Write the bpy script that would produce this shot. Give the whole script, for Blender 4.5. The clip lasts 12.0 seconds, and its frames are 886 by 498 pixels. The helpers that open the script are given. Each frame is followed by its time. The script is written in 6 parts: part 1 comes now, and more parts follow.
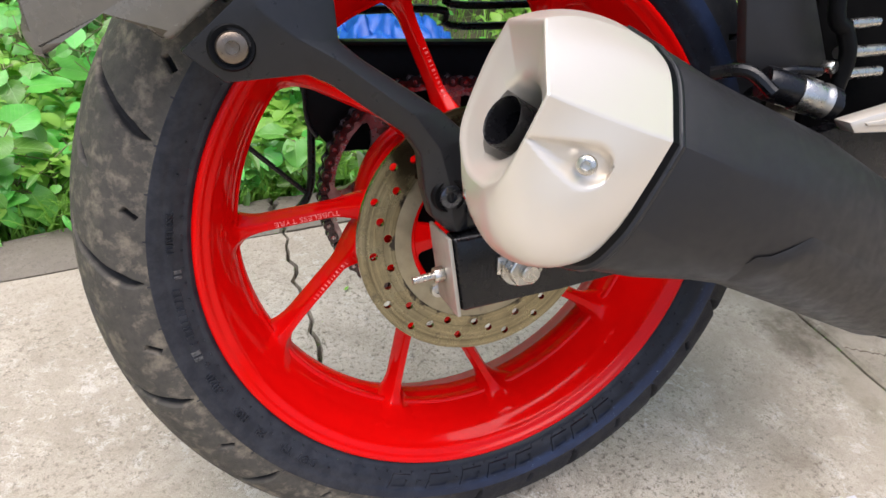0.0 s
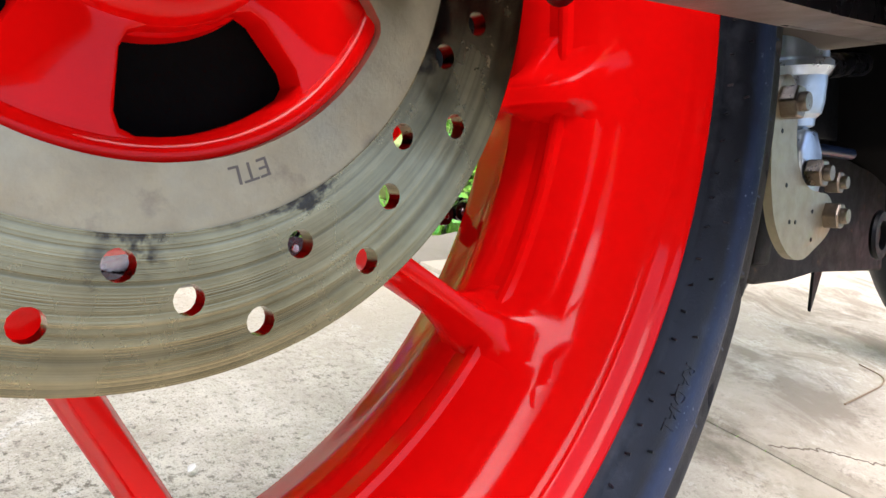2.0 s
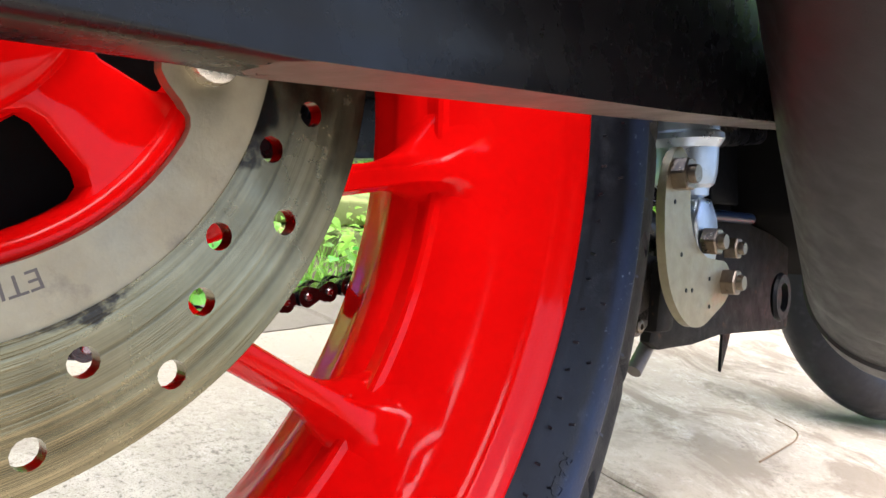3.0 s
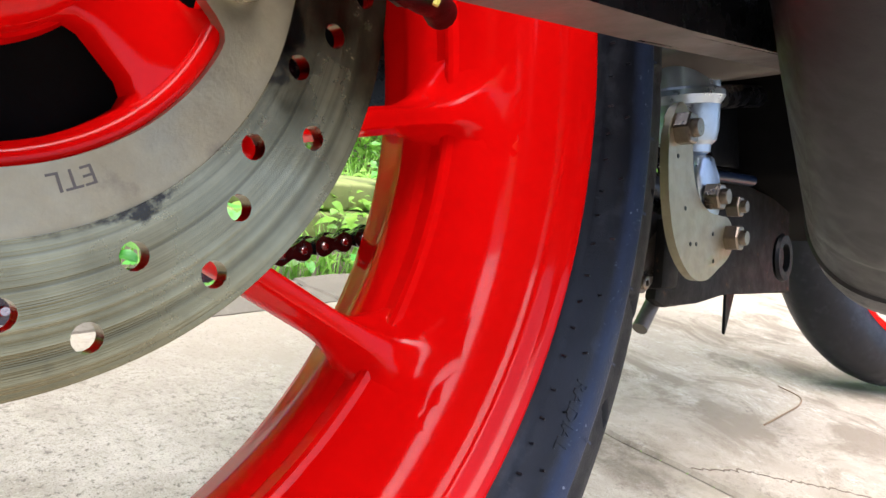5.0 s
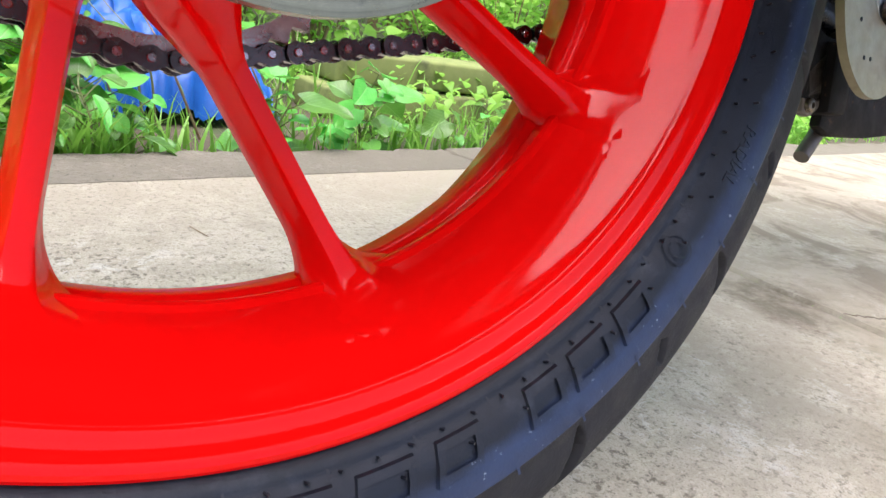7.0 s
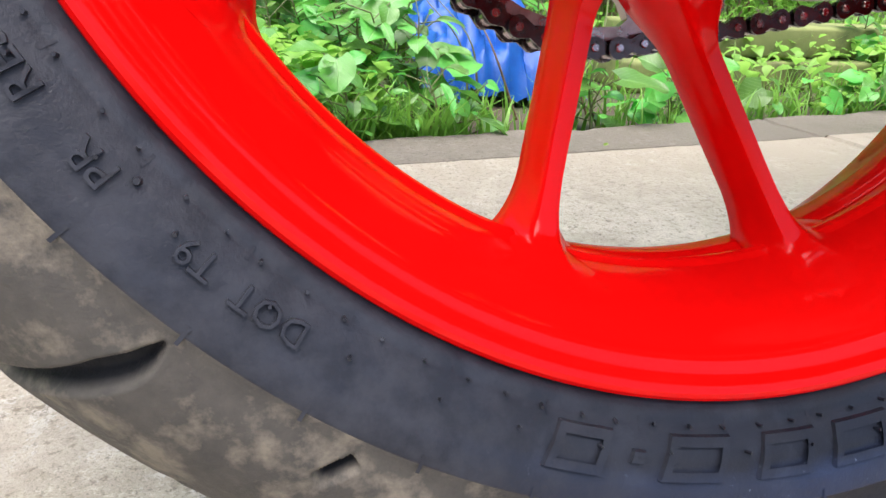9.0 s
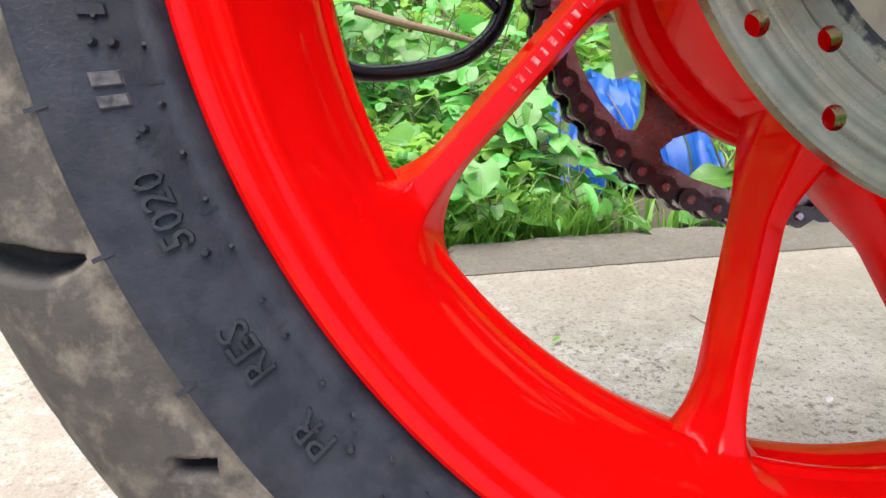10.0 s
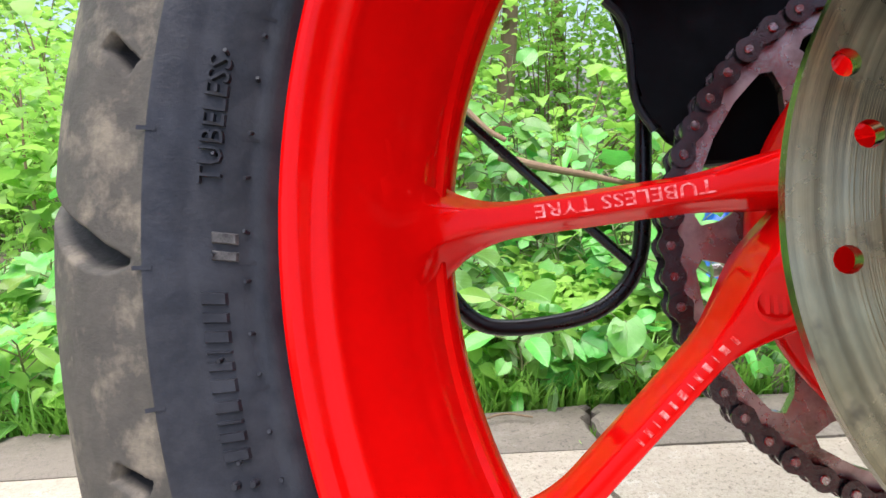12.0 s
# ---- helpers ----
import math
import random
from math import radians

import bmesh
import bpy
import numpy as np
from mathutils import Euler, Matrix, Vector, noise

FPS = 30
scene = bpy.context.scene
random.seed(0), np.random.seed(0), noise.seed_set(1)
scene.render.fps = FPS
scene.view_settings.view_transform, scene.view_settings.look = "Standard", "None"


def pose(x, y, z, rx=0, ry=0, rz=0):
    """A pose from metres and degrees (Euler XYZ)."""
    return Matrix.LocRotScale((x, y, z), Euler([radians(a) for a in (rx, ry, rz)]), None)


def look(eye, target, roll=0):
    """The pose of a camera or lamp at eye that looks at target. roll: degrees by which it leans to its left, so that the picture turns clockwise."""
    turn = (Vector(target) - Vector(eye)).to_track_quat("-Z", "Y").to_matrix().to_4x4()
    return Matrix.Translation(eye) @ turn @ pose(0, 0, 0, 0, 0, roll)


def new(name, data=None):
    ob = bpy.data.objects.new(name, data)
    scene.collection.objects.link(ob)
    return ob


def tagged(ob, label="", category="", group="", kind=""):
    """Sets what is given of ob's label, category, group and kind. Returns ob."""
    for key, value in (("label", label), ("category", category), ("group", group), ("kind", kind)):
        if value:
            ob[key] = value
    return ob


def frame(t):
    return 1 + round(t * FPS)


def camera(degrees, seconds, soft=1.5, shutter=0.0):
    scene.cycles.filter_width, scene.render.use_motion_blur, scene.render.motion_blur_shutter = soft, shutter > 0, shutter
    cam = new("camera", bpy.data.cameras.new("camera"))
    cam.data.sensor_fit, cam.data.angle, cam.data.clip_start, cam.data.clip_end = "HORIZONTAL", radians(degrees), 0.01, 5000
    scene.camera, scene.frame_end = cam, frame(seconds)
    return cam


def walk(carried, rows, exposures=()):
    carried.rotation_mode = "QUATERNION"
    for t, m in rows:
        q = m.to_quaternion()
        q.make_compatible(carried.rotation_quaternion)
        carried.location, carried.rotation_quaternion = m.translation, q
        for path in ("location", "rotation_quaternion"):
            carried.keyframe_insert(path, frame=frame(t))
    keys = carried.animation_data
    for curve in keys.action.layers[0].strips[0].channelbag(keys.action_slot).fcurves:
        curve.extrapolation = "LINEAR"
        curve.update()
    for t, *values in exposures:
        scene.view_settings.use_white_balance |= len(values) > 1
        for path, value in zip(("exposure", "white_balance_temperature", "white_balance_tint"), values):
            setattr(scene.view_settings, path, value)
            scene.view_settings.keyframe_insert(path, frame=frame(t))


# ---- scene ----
cam = camera(65.16, 12.0)
ROWS = [
    (0, -0.2263, -0.4933, 0.6257, 55.34, -6.09, -19.47),
    (0.1, -0.2232, -0.4665, 0.5875, 54.77, -6.52, -18.78),
    (0.2, -0.2203, -0.4397, 0.5445, 54.39, -6.59, -18.80),
    (0.3, -0.2180, -0.4086, 0.5037, 53.82, -7.42, -20.48),
    (0.4, -0.2112, -0.3882, 0.4697, 54.70, -8.46, -22.39),
    (0.5, -0.2027, -0.3698, 0.4264, 55.10, -10.36, -23.34),
    (0.7, -0.1856, -0.3373, 0.3523, 55.44, -11.73, -26.30),
    (1, -0.1439, -0.2707, 0.2696, 63.70, -11.05, -32.85),
    (1.2, -0.1145, -0.2453, 0.2505, 67.72, -10.88, -35.20),
    (1.5, -0.0704, -0.2296, 0.2630, 72.10, -11.86, -37.97),
    (2, -0.0491, -0.2060, 0.2765, 75.91, -12.08, -41.66),
    (2.5, -0.0210, -0.2096, 0.2942, 80.40, -13.16, -45.81),
    (4.5, -0.0216, -0.2175, 0.2801, 81.44, -12.31, -47.45),
    (5, -0.0313, -0.2205, 0.2728, 80.32, -11.59, -46.77),
    (5.5, -0.0414, -0.2267, 0.2613, 78.88, -11.85, -45.19),
    (6, -0.0562, -0.2383, 0.2462, 75.72, -11.58, -42.19),
    (6.5, -0.0651, -0.2502, 0.2262, 72.85, -10.18, -39.89),
    (7, -0.0824, -0.2583, 0.2114, 71.15, -9.84, -35.87),
    (7.5, -0.0992, -0.2658, 0.1968, 68.71, -7.85, -31.06),
    (9.5, -0.1730, -0.2509, 0.2296, 68.31, -1.82, -10.07),
    (10, -0.1775, -0.2406, 0.2575, 71.46, -0.45, -5.32),
    (10.5, -0.1863, -0.2324, 0.2785, 73.93, -0.06, -1.49),
    (11, -0.1844, -0.2211, 0.3062, 76.70, 0.93, 1.59),
    (11.5, -0.1807, -0.2199, 0.3247, 78.84, 1.74, 3.03),
    (12, -0.1685, -0.2231, 0.3368, 78.97, 2.66, 6.41),
]
walk(cam, [(t, pose(x, y, z, rx, ry, rz)) for t, x, y, z, rx, ry, rz in ROWS],
     exposures=[(0.0, 0.58, 6150, 15), (0.9, 1.15, 6150, 15), (1.5, 1.22, 6150, 15), (2.5, 1.58, 6150, 15), (4.5, 1.5, 6150, 15), (5.0, 1.4, 6150, 15), (6.0, 1.22, 6150, 15), (7.5, 1.24, 6150, 15), (9.5, 1.1, 6150, 15), (11.0, 1.06, 6150, 15), (12.0, 1.14, 6150, 15)])

# ---- light ----
world = bpy.data.worlds.new("sky")
scene.world = world
world.use_nodes = True
wn = world.node_tree.nodes
sky = wn.new("ShaderNodeTexSky")
sky.sky_type = "NISHITA"
sky.sun_disc = False
sky.sun_elevation, sky.sun_rotation = radians(75), radians(200)
sky.air_density, sky.dust_density = 1.0, 4.0
wn["Background"].inputs["Strength"].default_value = 0.15
world.node_tree.links.new(sky.outputs["Color"], wn["Background"].inputs["Color"])
sun = new("sun", bpy.data.lights.new("sun", "SUN"))
sun.data.energy, sun.data.angle, sun.data.color = 3.1, radians(75), (1.0, 0.95, 0.88)
sun.matrix_world = look((-0.5, -0.2, 2.6), (0, 0, 0))

# ---- materials ----
def material(name, base, rough=0.5, metal=0.0, second=None, scale=40.0, amount=0.5, bump=0.0, bump_scale=200.0,
             coat=0.0, third=None, third_scale=6.0, third_cut=(0.5, 0.7), rough_var=0.0, translucent=0.0, per_object=0.0, ior=1.45, spec=0.5):
    """A surface with grain (second colour, fine noise), stains (third colour, coarse noise), wear in the gloss and relief."""
    m = bpy.data.materials.new(name)
    m.use_nodes = True
    n, link = m.node_tree.nodes, m.node_tree.links.new
    b = n["Principled BSDF"]
    b.inputs["Roughness"].default_value = rough
    b.inputs["Metallic"].default_value = metal
    b.inputs["IOR"].default_value = ior
    b.inputs["Specular IOR Level"].default_value = spec
    b.inputs["Coat Weight"].default_value = coat
    b.inputs["Coat Roughness"].default_value = 0.06
    co = n.new("ShaderNodeTexCoord").outputs["Object"]

    def noise_of(sc, detail=6.0):
        t = n.new("ShaderNodeTexNoise")
        t.inputs["Scale"].default_value, t.inputs["Detail"].default_value, t.inputs["Roughness"].default_value = sc, detail, 0.65
        link(co, t.inputs["Vector"])
        return t.outputs["Fac"]

    def ramp(fac, lo, hi):
        r = n.new("ShaderNodeMapRange")
        r.inputs["From Min"].default_value, r.inputs["From Max"].default_value = lo, hi
        link(fac, r.inputs["Value"])
        return r.outputs["Result"]

    def mix(fac, a, c):
        x = n.new("ShaderNodeMix")
        x.data_type = "RGBA"
        for key, v in ((0, fac), (6, a), (7, c)):
            if isinstance(v, bpy.types.NodeSocket):
                link(v, x.inputs[key])
            else:
                x.inputs[key].default_value = v if key == 0 else (*v, 1.0)
        return x.outputs[2]

    colour = base
    if second:
        colour = mix(ramp(noise_of(scale), 0.5 - 0.5 * amount, 0.5 + 0.5 * amount + 0.02), base, second)
    if third:
        colour = mix(ramp(noise_of(third_scale, 8.0), *third_cut), colour, third)
    if per_object:
        oi = n.new("ShaderNodeObjectInfo")
        hs = n.new("ShaderNodeHueSaturation")
        r1 = n.new("ShaderNodeMapRange")
        r1.inputs["To Min"].default_value, r1.inputs["To Max"].default_value = 1 - per_object, 1 + per_object
        link(oi.outputs["Random"], r1.inputs["Value"])
        link(r1.outputs["Result"], hs.inputs["Value"])
        r2 = n.new("ShaderNodeMapRange")
        r2.inputs["To Min"].default_value, r2.inputs["To Max"].default_value = 0.5 - 0.06 * per_object, 0.5 + 0.05 * per_object
        link(oi.outputs["Random"], r2.inputs["Value"])
        link(r2.outputs["Result"], hs.inputs["Hue"])
        if isinstance(colour, bpy.types.NodeSocket):
            link(colour, hs.inputs["Color"])
        else:
            hs.inputs["Color"].default_value = (*colour, 1)
        colour = hs.outputs["Color"]
    if isinstance(colour, bpy.types.NodeSocket):
        link(colour, b.inputs["Base Color"])
    else:
        b.inputs["Base Color"].default_value = (*colour, 1)
    if rough_var:
        link(ramp2(n, link, noise_of(scale * 0.6), rough - rough_var, rough + rough_var), b.inputs["Roughness"])
    if bump:
        bp = n.new("ShaderNodeBump")
        bp.inputs["Strength"].default_value, bp.inputs["Distance"].default_value = bump, 0.001
        link(noise_of(bump_scale), bp.inputs["Height"])
        link(bp.outputs["Normal"], b.inputs["Normal"])
    if translucent:
        tr = n.new("ShaderNodeBsdfTranslucent")
        if isinstance(colour, bpy.types.NodeSocket):
            link(colour, tr.inputs["Color"])
        else:
            tr.inputs["Color"].default_value = (*colour, 1)
        ms = n.new("ShaderNodeMixShader")
        ms.inputs["Fac"].default_value = translucent
        link(b.outputs["BSDF"], ms.inputs[1])
        link(tr.outputs["BSDF"], ms.inputs[2])
        link(ms.outputs["Shader"], n["Material Output"].inputs["Surface"])
    return m


def ramp2(n, link, fac, lo, hi):
    r = n.new("ShaderNodeMapRange")
    r.inputs["From Min"].default_value, r.inputs["From Max"].default_value = 0.35, 0.65
    r.inputs["To Min"].default_value, r.inputs["To Max"].default_value = max(lo, 0.02), min(hi, 1.0)
    link(fac, r.inputs["Value"])
    return r.outputs["Result"]


RED = material("red_paint", (0.64, 0.0025, 0.0012), 0.5, 0.0, (0.57, 0.002, 0.001), 60, 0.6, coat=0.45, bump=0.006, bump_scale=350, spec=0.0)
RED.node_tree.nodes["Principled BSDF"].inputs["Coat Roughness"].default_value = 0.065
RED.node_tree.nodes["Principled BSDF"].inputs["Coat IOR"].default_value = 1.42
RUBBER = material("tyre_rubber", (0.0055, 0.0065, 0.0100), 0.40, 0.0, (0.0095, 0.0112, 0.017), 90, 0.5, spec=0.33, bump=0.25, bump_scale=900,
                  third=(0.019, 0.022, 0.030), third_scale=60, third_cut=(0.54, 0.68), rough_var=0.12)
TREAD = material("worn_tread_rubber", (0.040, 0.038, 0.034), 0.72, 0.0, (0.090, 0.081, 0.066), 120, 0.7, spec=0.3, bump=0.4, bump_scale=600,
                 third=(0.172, 0.148, 0.111), third_scale=66, third_cut=(0.50, 0.66), rough_var=0.1)
def patched(m, lay):
    """Lays another colour over a material's own, by a mask that lay(nodes, link, x, r, noise) gives from the wheel's x and radius."""
    n, link = m.node_tree.nodes, m.node_tree.links.new
    b = n["Principled BSDF"]
    co = n.new("ShaderNodeTexCoord").outputs["Object"]
    sep = n.new("ShaderNodeSeparateXYZ")
    link(co, sep.inputs[0])

    def calc(op, a, c=0.0):
        x = n.new("ShaderNodeMath")
        x.operation = op
        for k, v in ((0, a), (1, c)):
            if isinstance(v, bpy.types.NodeSocket):
                link(v, x.inputs[k])
            else:
                x.inputs[k].default_value = v
        return x.outputs[0]

    def ramp(v, lo, hi, a=0.0, c=1.0):
        x = n.new("ShaderNodeMapRange")
        for key, w in (("From Min", lo), ("From Max", hi), ("To Min", a), ("To Max", c)):
            x.inputs[key].default_value = w
        link(v, x.inputs["Value"])
        return x.outputs["Result"]

    def noise(scale, detail=5.0):
        t = n.new("ShaderNodeTexNoise")
        t.inputs["Scale"].default_value, t.inputs["Detail"].default_value, t.inputs["Roughness"].default_value = scale, detail, 0.65
        link(co, t.inputs["Vector"])
        return t.outputs["Fac"]

    r = calc("SQRT", calc("ADD", calc("MULTIPLY", sep.outputs[0], sep.outputs[0]), calc("MULTIPLY", sep.outputs[2], sep.outputs[2])))
    for mask, over in lay(sep.outputs[0], r, calc, ramp, noise):
        x = n.new("ShaderNodeMix")
        x.data_type = "RGBA"
        link(mask, x.inputs[0])
        link(b.inputs["Base Color"].links[0].from_socket, x.inputs[6])
        x.inputs[7].default_value = (*over, 1)
        link(x.outputs[2], b.inputs["Base Color"])


def shoulder_sheen(x, r, calc, ramp, noise):
    """Sky sheen painted blue next to the shoulder, small pale spatter, greyer rear half."""
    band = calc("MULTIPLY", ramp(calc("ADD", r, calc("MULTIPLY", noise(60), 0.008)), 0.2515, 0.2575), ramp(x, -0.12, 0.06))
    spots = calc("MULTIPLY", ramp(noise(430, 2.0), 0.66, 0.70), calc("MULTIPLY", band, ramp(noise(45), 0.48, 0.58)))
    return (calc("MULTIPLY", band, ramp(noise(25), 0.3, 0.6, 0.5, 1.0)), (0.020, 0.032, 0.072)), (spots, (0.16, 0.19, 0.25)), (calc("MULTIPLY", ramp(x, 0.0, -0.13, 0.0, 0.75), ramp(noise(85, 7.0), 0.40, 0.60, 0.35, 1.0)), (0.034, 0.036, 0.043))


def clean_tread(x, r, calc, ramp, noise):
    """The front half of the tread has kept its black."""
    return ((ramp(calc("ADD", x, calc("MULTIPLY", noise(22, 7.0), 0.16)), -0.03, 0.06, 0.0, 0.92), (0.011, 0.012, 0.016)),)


FRONT_RUBBER = RUBBER.copy()
FRONT_RUBBER.name = "front_tyre_rubber"
patched(RUBBER, shoulder_sheen)
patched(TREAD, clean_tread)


def shaded_grooves(m):
    """Paints the shade inside the tread's grooves into its colour, by their depth."""
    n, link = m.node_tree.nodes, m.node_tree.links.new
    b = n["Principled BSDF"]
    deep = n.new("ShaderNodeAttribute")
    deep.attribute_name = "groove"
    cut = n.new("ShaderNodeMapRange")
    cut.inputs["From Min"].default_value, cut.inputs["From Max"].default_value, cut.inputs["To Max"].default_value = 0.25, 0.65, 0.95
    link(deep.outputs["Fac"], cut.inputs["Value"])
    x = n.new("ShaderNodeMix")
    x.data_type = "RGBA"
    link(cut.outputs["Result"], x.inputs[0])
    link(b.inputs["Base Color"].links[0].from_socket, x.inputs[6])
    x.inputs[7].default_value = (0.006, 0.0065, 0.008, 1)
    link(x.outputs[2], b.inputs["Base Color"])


shaded_grooves(TREAD)
STEEL = material("brushed_disc_steel", (0.385, 0.335, 0.208), 0.25, 1.0, (0.22, 0.188, 0.115), 60, 0.6, bump=0.1, bump_scale=600,
                 third=(0.09, 0.08, 0.065), third_scale=45, third_cut=(0.62, 0.75), rough_var=0.1)
STEEL_IN = material("matte_disc_carrier_steel", (0.41, 0.36, 0.245), 0.45, 0.9, (0.28, 0.24, 0.165), 90, 0.6, bump=0.2, bump_scale=500,
                    third=(0.2, 0.17, 0.13), third_scale=50, third_cut=(0.6, 0.75), rough_var=0.1)
ZINC = material("zinc_plated_steel", (0.62, 0.60, 0.55), 0.3, 1.0, (0.45, 0.43, 0.38), 160, 0.6, bump=0.15, bump_scale=900, rough_var=0.12)
PLATE = material("yellow_passivated_plate", (0.34, 0.295, 0.195), 0.42, 0.8, (0.24, 0.20, 0.13), 120, 0.6, bump=0.15, bump_scale=700,
                 third=(0.22, 0.15, 0.08), third_scale=50, third_cut=(0.64, 0.78), rough_var=0.1)
BLACK = material("black_plastic", (0.0022, 0.0023, 0.0026), 0.42, 0.0, (0.004, 0.0042, 0.0047), 150, 0.5, bump=0.12, bump_scale=1400, spec=0.12, rough_var=0.08)
SATIN = material("satin_black_steel", (0.0032, 0.0032, 0.004), 0.28, 0.0, (0.006, 0.006, 0.007), 120, 0.5, bump=0.06, bump_scale=600, spec=0.42, rough_var=0.08)
GREY = material("dark_grey_plastic", (0.0115, 0.0122, 0.0140), 0.33, 0.0, (0.0165, 0.0172, 0.019), 200, 0.5, bump=0.15, bump_scale=1500, spec=0.38, rough_var=0.06)
SHEEN = material("olive_grey_sheen_plastic", (0.115, 0.107, 0.088), 0.26, 0.0, (0.140, 0.128, 0.102), 120, 0.5, bump=0.08, bump_scale=900, spec=0.75, rough_var=0.05)
MATT = material("matte_heat_black_paint", (0.0125, 0.0120, 0.0125), 0.44, 0.0, (0.0175, 0.0165, 0.0165), 160, 0.5, bump=0.2, bump_scale=1600, spec=0.42, rough_var=0.08,
                third=(0.018, 0.0165, 0.0155), third_scale=18, third_cut=(0.58, 0.8))
SILVER = material("champagne_silver_paint", (0.67, 0.615, 0.525), 0.30, 0.45, (0.64, 0.585, 0.50), 14, 0.8, spec=0.5)
GUNM = material("dark_bolt_steel", (0.10, 0.105, 0.12), 0.25, 0.9, (0.06, 0.063, 0.07), 200, 0.6, bump=0.08, bump_scale=700, rough_var=0.08)
DUSTY = material("dusty_underside_paint", (0.080, 0.066, 0.056), 0.42, 0.0, (0.125, 0.102, 0.082), 40, 0.7, bump=0.15, bump_scale=400, spec=0.55,
                 third=(0.03, 0.026, 0.023), third_scale=16, third_cut=(0.5, 0.7), rough_var=0.12)
CHAINM = material("oily_chain_steel", (0.125, 0.102, 0.102), 0.21, 0.95, (0.055, 0.044, 0.043), 300, 0.7, bump=0.2, bump_scale=1200, rough_var=0.12)
PIN = material("chain_pin_steel", (0.50, 0.42, 0.42), 0.26, 1.0, (0.36, 0.28, 0.28), 300, 0.6, rough_var=0.1)
RUST = material("brown_greasy_sprocket", (0.42, 0.355, 0.335), 0.27, 0.9, (0.52, 0.455, 0.435), 70, 0.7, bump=0.25, bump_scale=700,
                third=(0.15, 0.10, 0.085), third_scale=30, third_cut=(0.5, 0.72), rough_var=0.12)
GRIME = material("rusty_grimy_frame_steel", (0.006, 0.0055, 0.005), 0.6, 0.1, (0.013, 0.011, 0.009), 60, 0.7, bump=0.3, bump_scale=500, spec=0.15,
                 third=(0.10, 0.05, 0.022), third_scale=70, third_cut=(0.61, 0.72), rough_var=0.12)
HOSE = material("blue_black_hose_rubber", (0.003, 0.007, 0.018), 0.34, 0.0, (0.005, 0.012, 0.030), 120, 0.6, spec=0.28)
# Near black with rust specks: shade among the parts put into the colour.
SHADE_BLACK = material("shade_black", (0.0018, 0.0018, 0.0018), 0.8, 0.0, (0.004, 0.0037, 0.0035), 70, 0.6, bump=0.3, bump_scale=400, spec=0.05,
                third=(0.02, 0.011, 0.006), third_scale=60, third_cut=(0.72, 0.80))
SOIL = material("dark_soil", (0.06, 0.048, 0.034), 0.95, 0.0, (0.10, 0.075, 0.05), 30, 0.7, bump=0.9, bump_scale=90,
                third=(0.05, 0.07, 0.025), third_scale=5.0, third_cut=(0.48, 0.62))
LEAF = material("fresh_green_leaf", (0.090, 0.33, 0.038), 0.34, 0.0, (0.17, 0.46, 0.080), 45, 0.6, coat=0.1, bump=0.5, bump_scale=110, translucent=0.3, per_object=0.45)
LEAF2 = material("young_yellow_green_leaf", (0.20, 0.42, 0.04), 0.38, 0.0, (0.29, 0.49, 0.08), 60, 0.6, bump=0.2, bump_scale=160, translucent=0.4, per_object=0.35)
FARLEAF = material("shrub_leaf", (0.13, 0.40, 0.05), 0.38, 0.0, (0.50, 0.74, 0.15), 9, 0.8, translucent=0.55)
GRASS = material("grass_blade", (0.15, 0.38, 0.045), 0.45, 0.0, (0.28, 0.50, 0.08), 14, 0.8, translucent=0.35)
STEM = material("green_stem", (0.12, 0.17, 0.05), 0.6, 0.0, (0.16, 0.14, 0.07), 50, 0.6)
TWIG = material("dry_twig_bark", (0.27, 0.185, 0.11), 0.85, 0.0, (0.14, 0.09, 0.055), 140, 0.7, bump=0.5, bump_scale=500)
BARK = material("brown_bark", (0.30, 0.205, 0.125), 0.9, 0.0, (0.19, 0.13, 0.08), 40, 0.7, bump=0.7, bump_scale=120)
CLOTH = material("white_fleece_cloth", (0.62, 0.64, 0.68), 0.95, 0.0, (0.48, 0.50, 0.54), 120, 0.6, bump=0.9, bump_scale=350, third=(0.62, 0.58, 0.10), third_scale=26, third_cut=(0.58, 0.64), spec=0.1)
DAMP = material("damp_oil_stain", (0.10, 0.07, 0.045), 0.6, 0.0, (0.14, 0.10, 0.07), 160, 0.6, bump=0.4, bump_scale=400)
BLUE = material("blue_plastic_sheet", (0.003, 0.050, 0.28), 0.42, 0.0, (0.010, 0.105, 0.42), 55, 0.6, bump=0.7, bump_scale=90)
MOSS = material("mossy_block", (0.16, 0.20, 0.055), 0.95, 0.0, (0.24, 0.26, 0.10), 35, 0.7, bump=0.8, bump_scale=120,
                third=(0.05, 0.055, 0.03), third_scale=8, third_cut=(0.5, 0.7))
BRONZE = material("grimy_bolt_steel", (0.24, 0.20, 0.155), 0.34, 0.9, (0.14, 0.108, 0.08), 150, 0.6, bump=0.15, bump_scale=700, rough_var=0.1)
PALE = material("bare_zinc_plate", (0.50, 0.47, 0.405), 0.40, 0.45, (0.40, 0.37, 0.31), 90, 0.6, bump=0.15, bump_scale=600, rough_var=0.1)
CHALK = material("scuffed_pale_rubber", (0.025, 0.025, 0.028), 0.8, 0.0, (0.10, 0.10, 0.097), 420, 0.3, bump=0.3, bump_scale=700)
YELLOW = material("yellow_paint_mark", (0.75, 0.70, 0.15), 0.6, 0.0, (0.6, 0.55, 0.12), 300, 0.5)
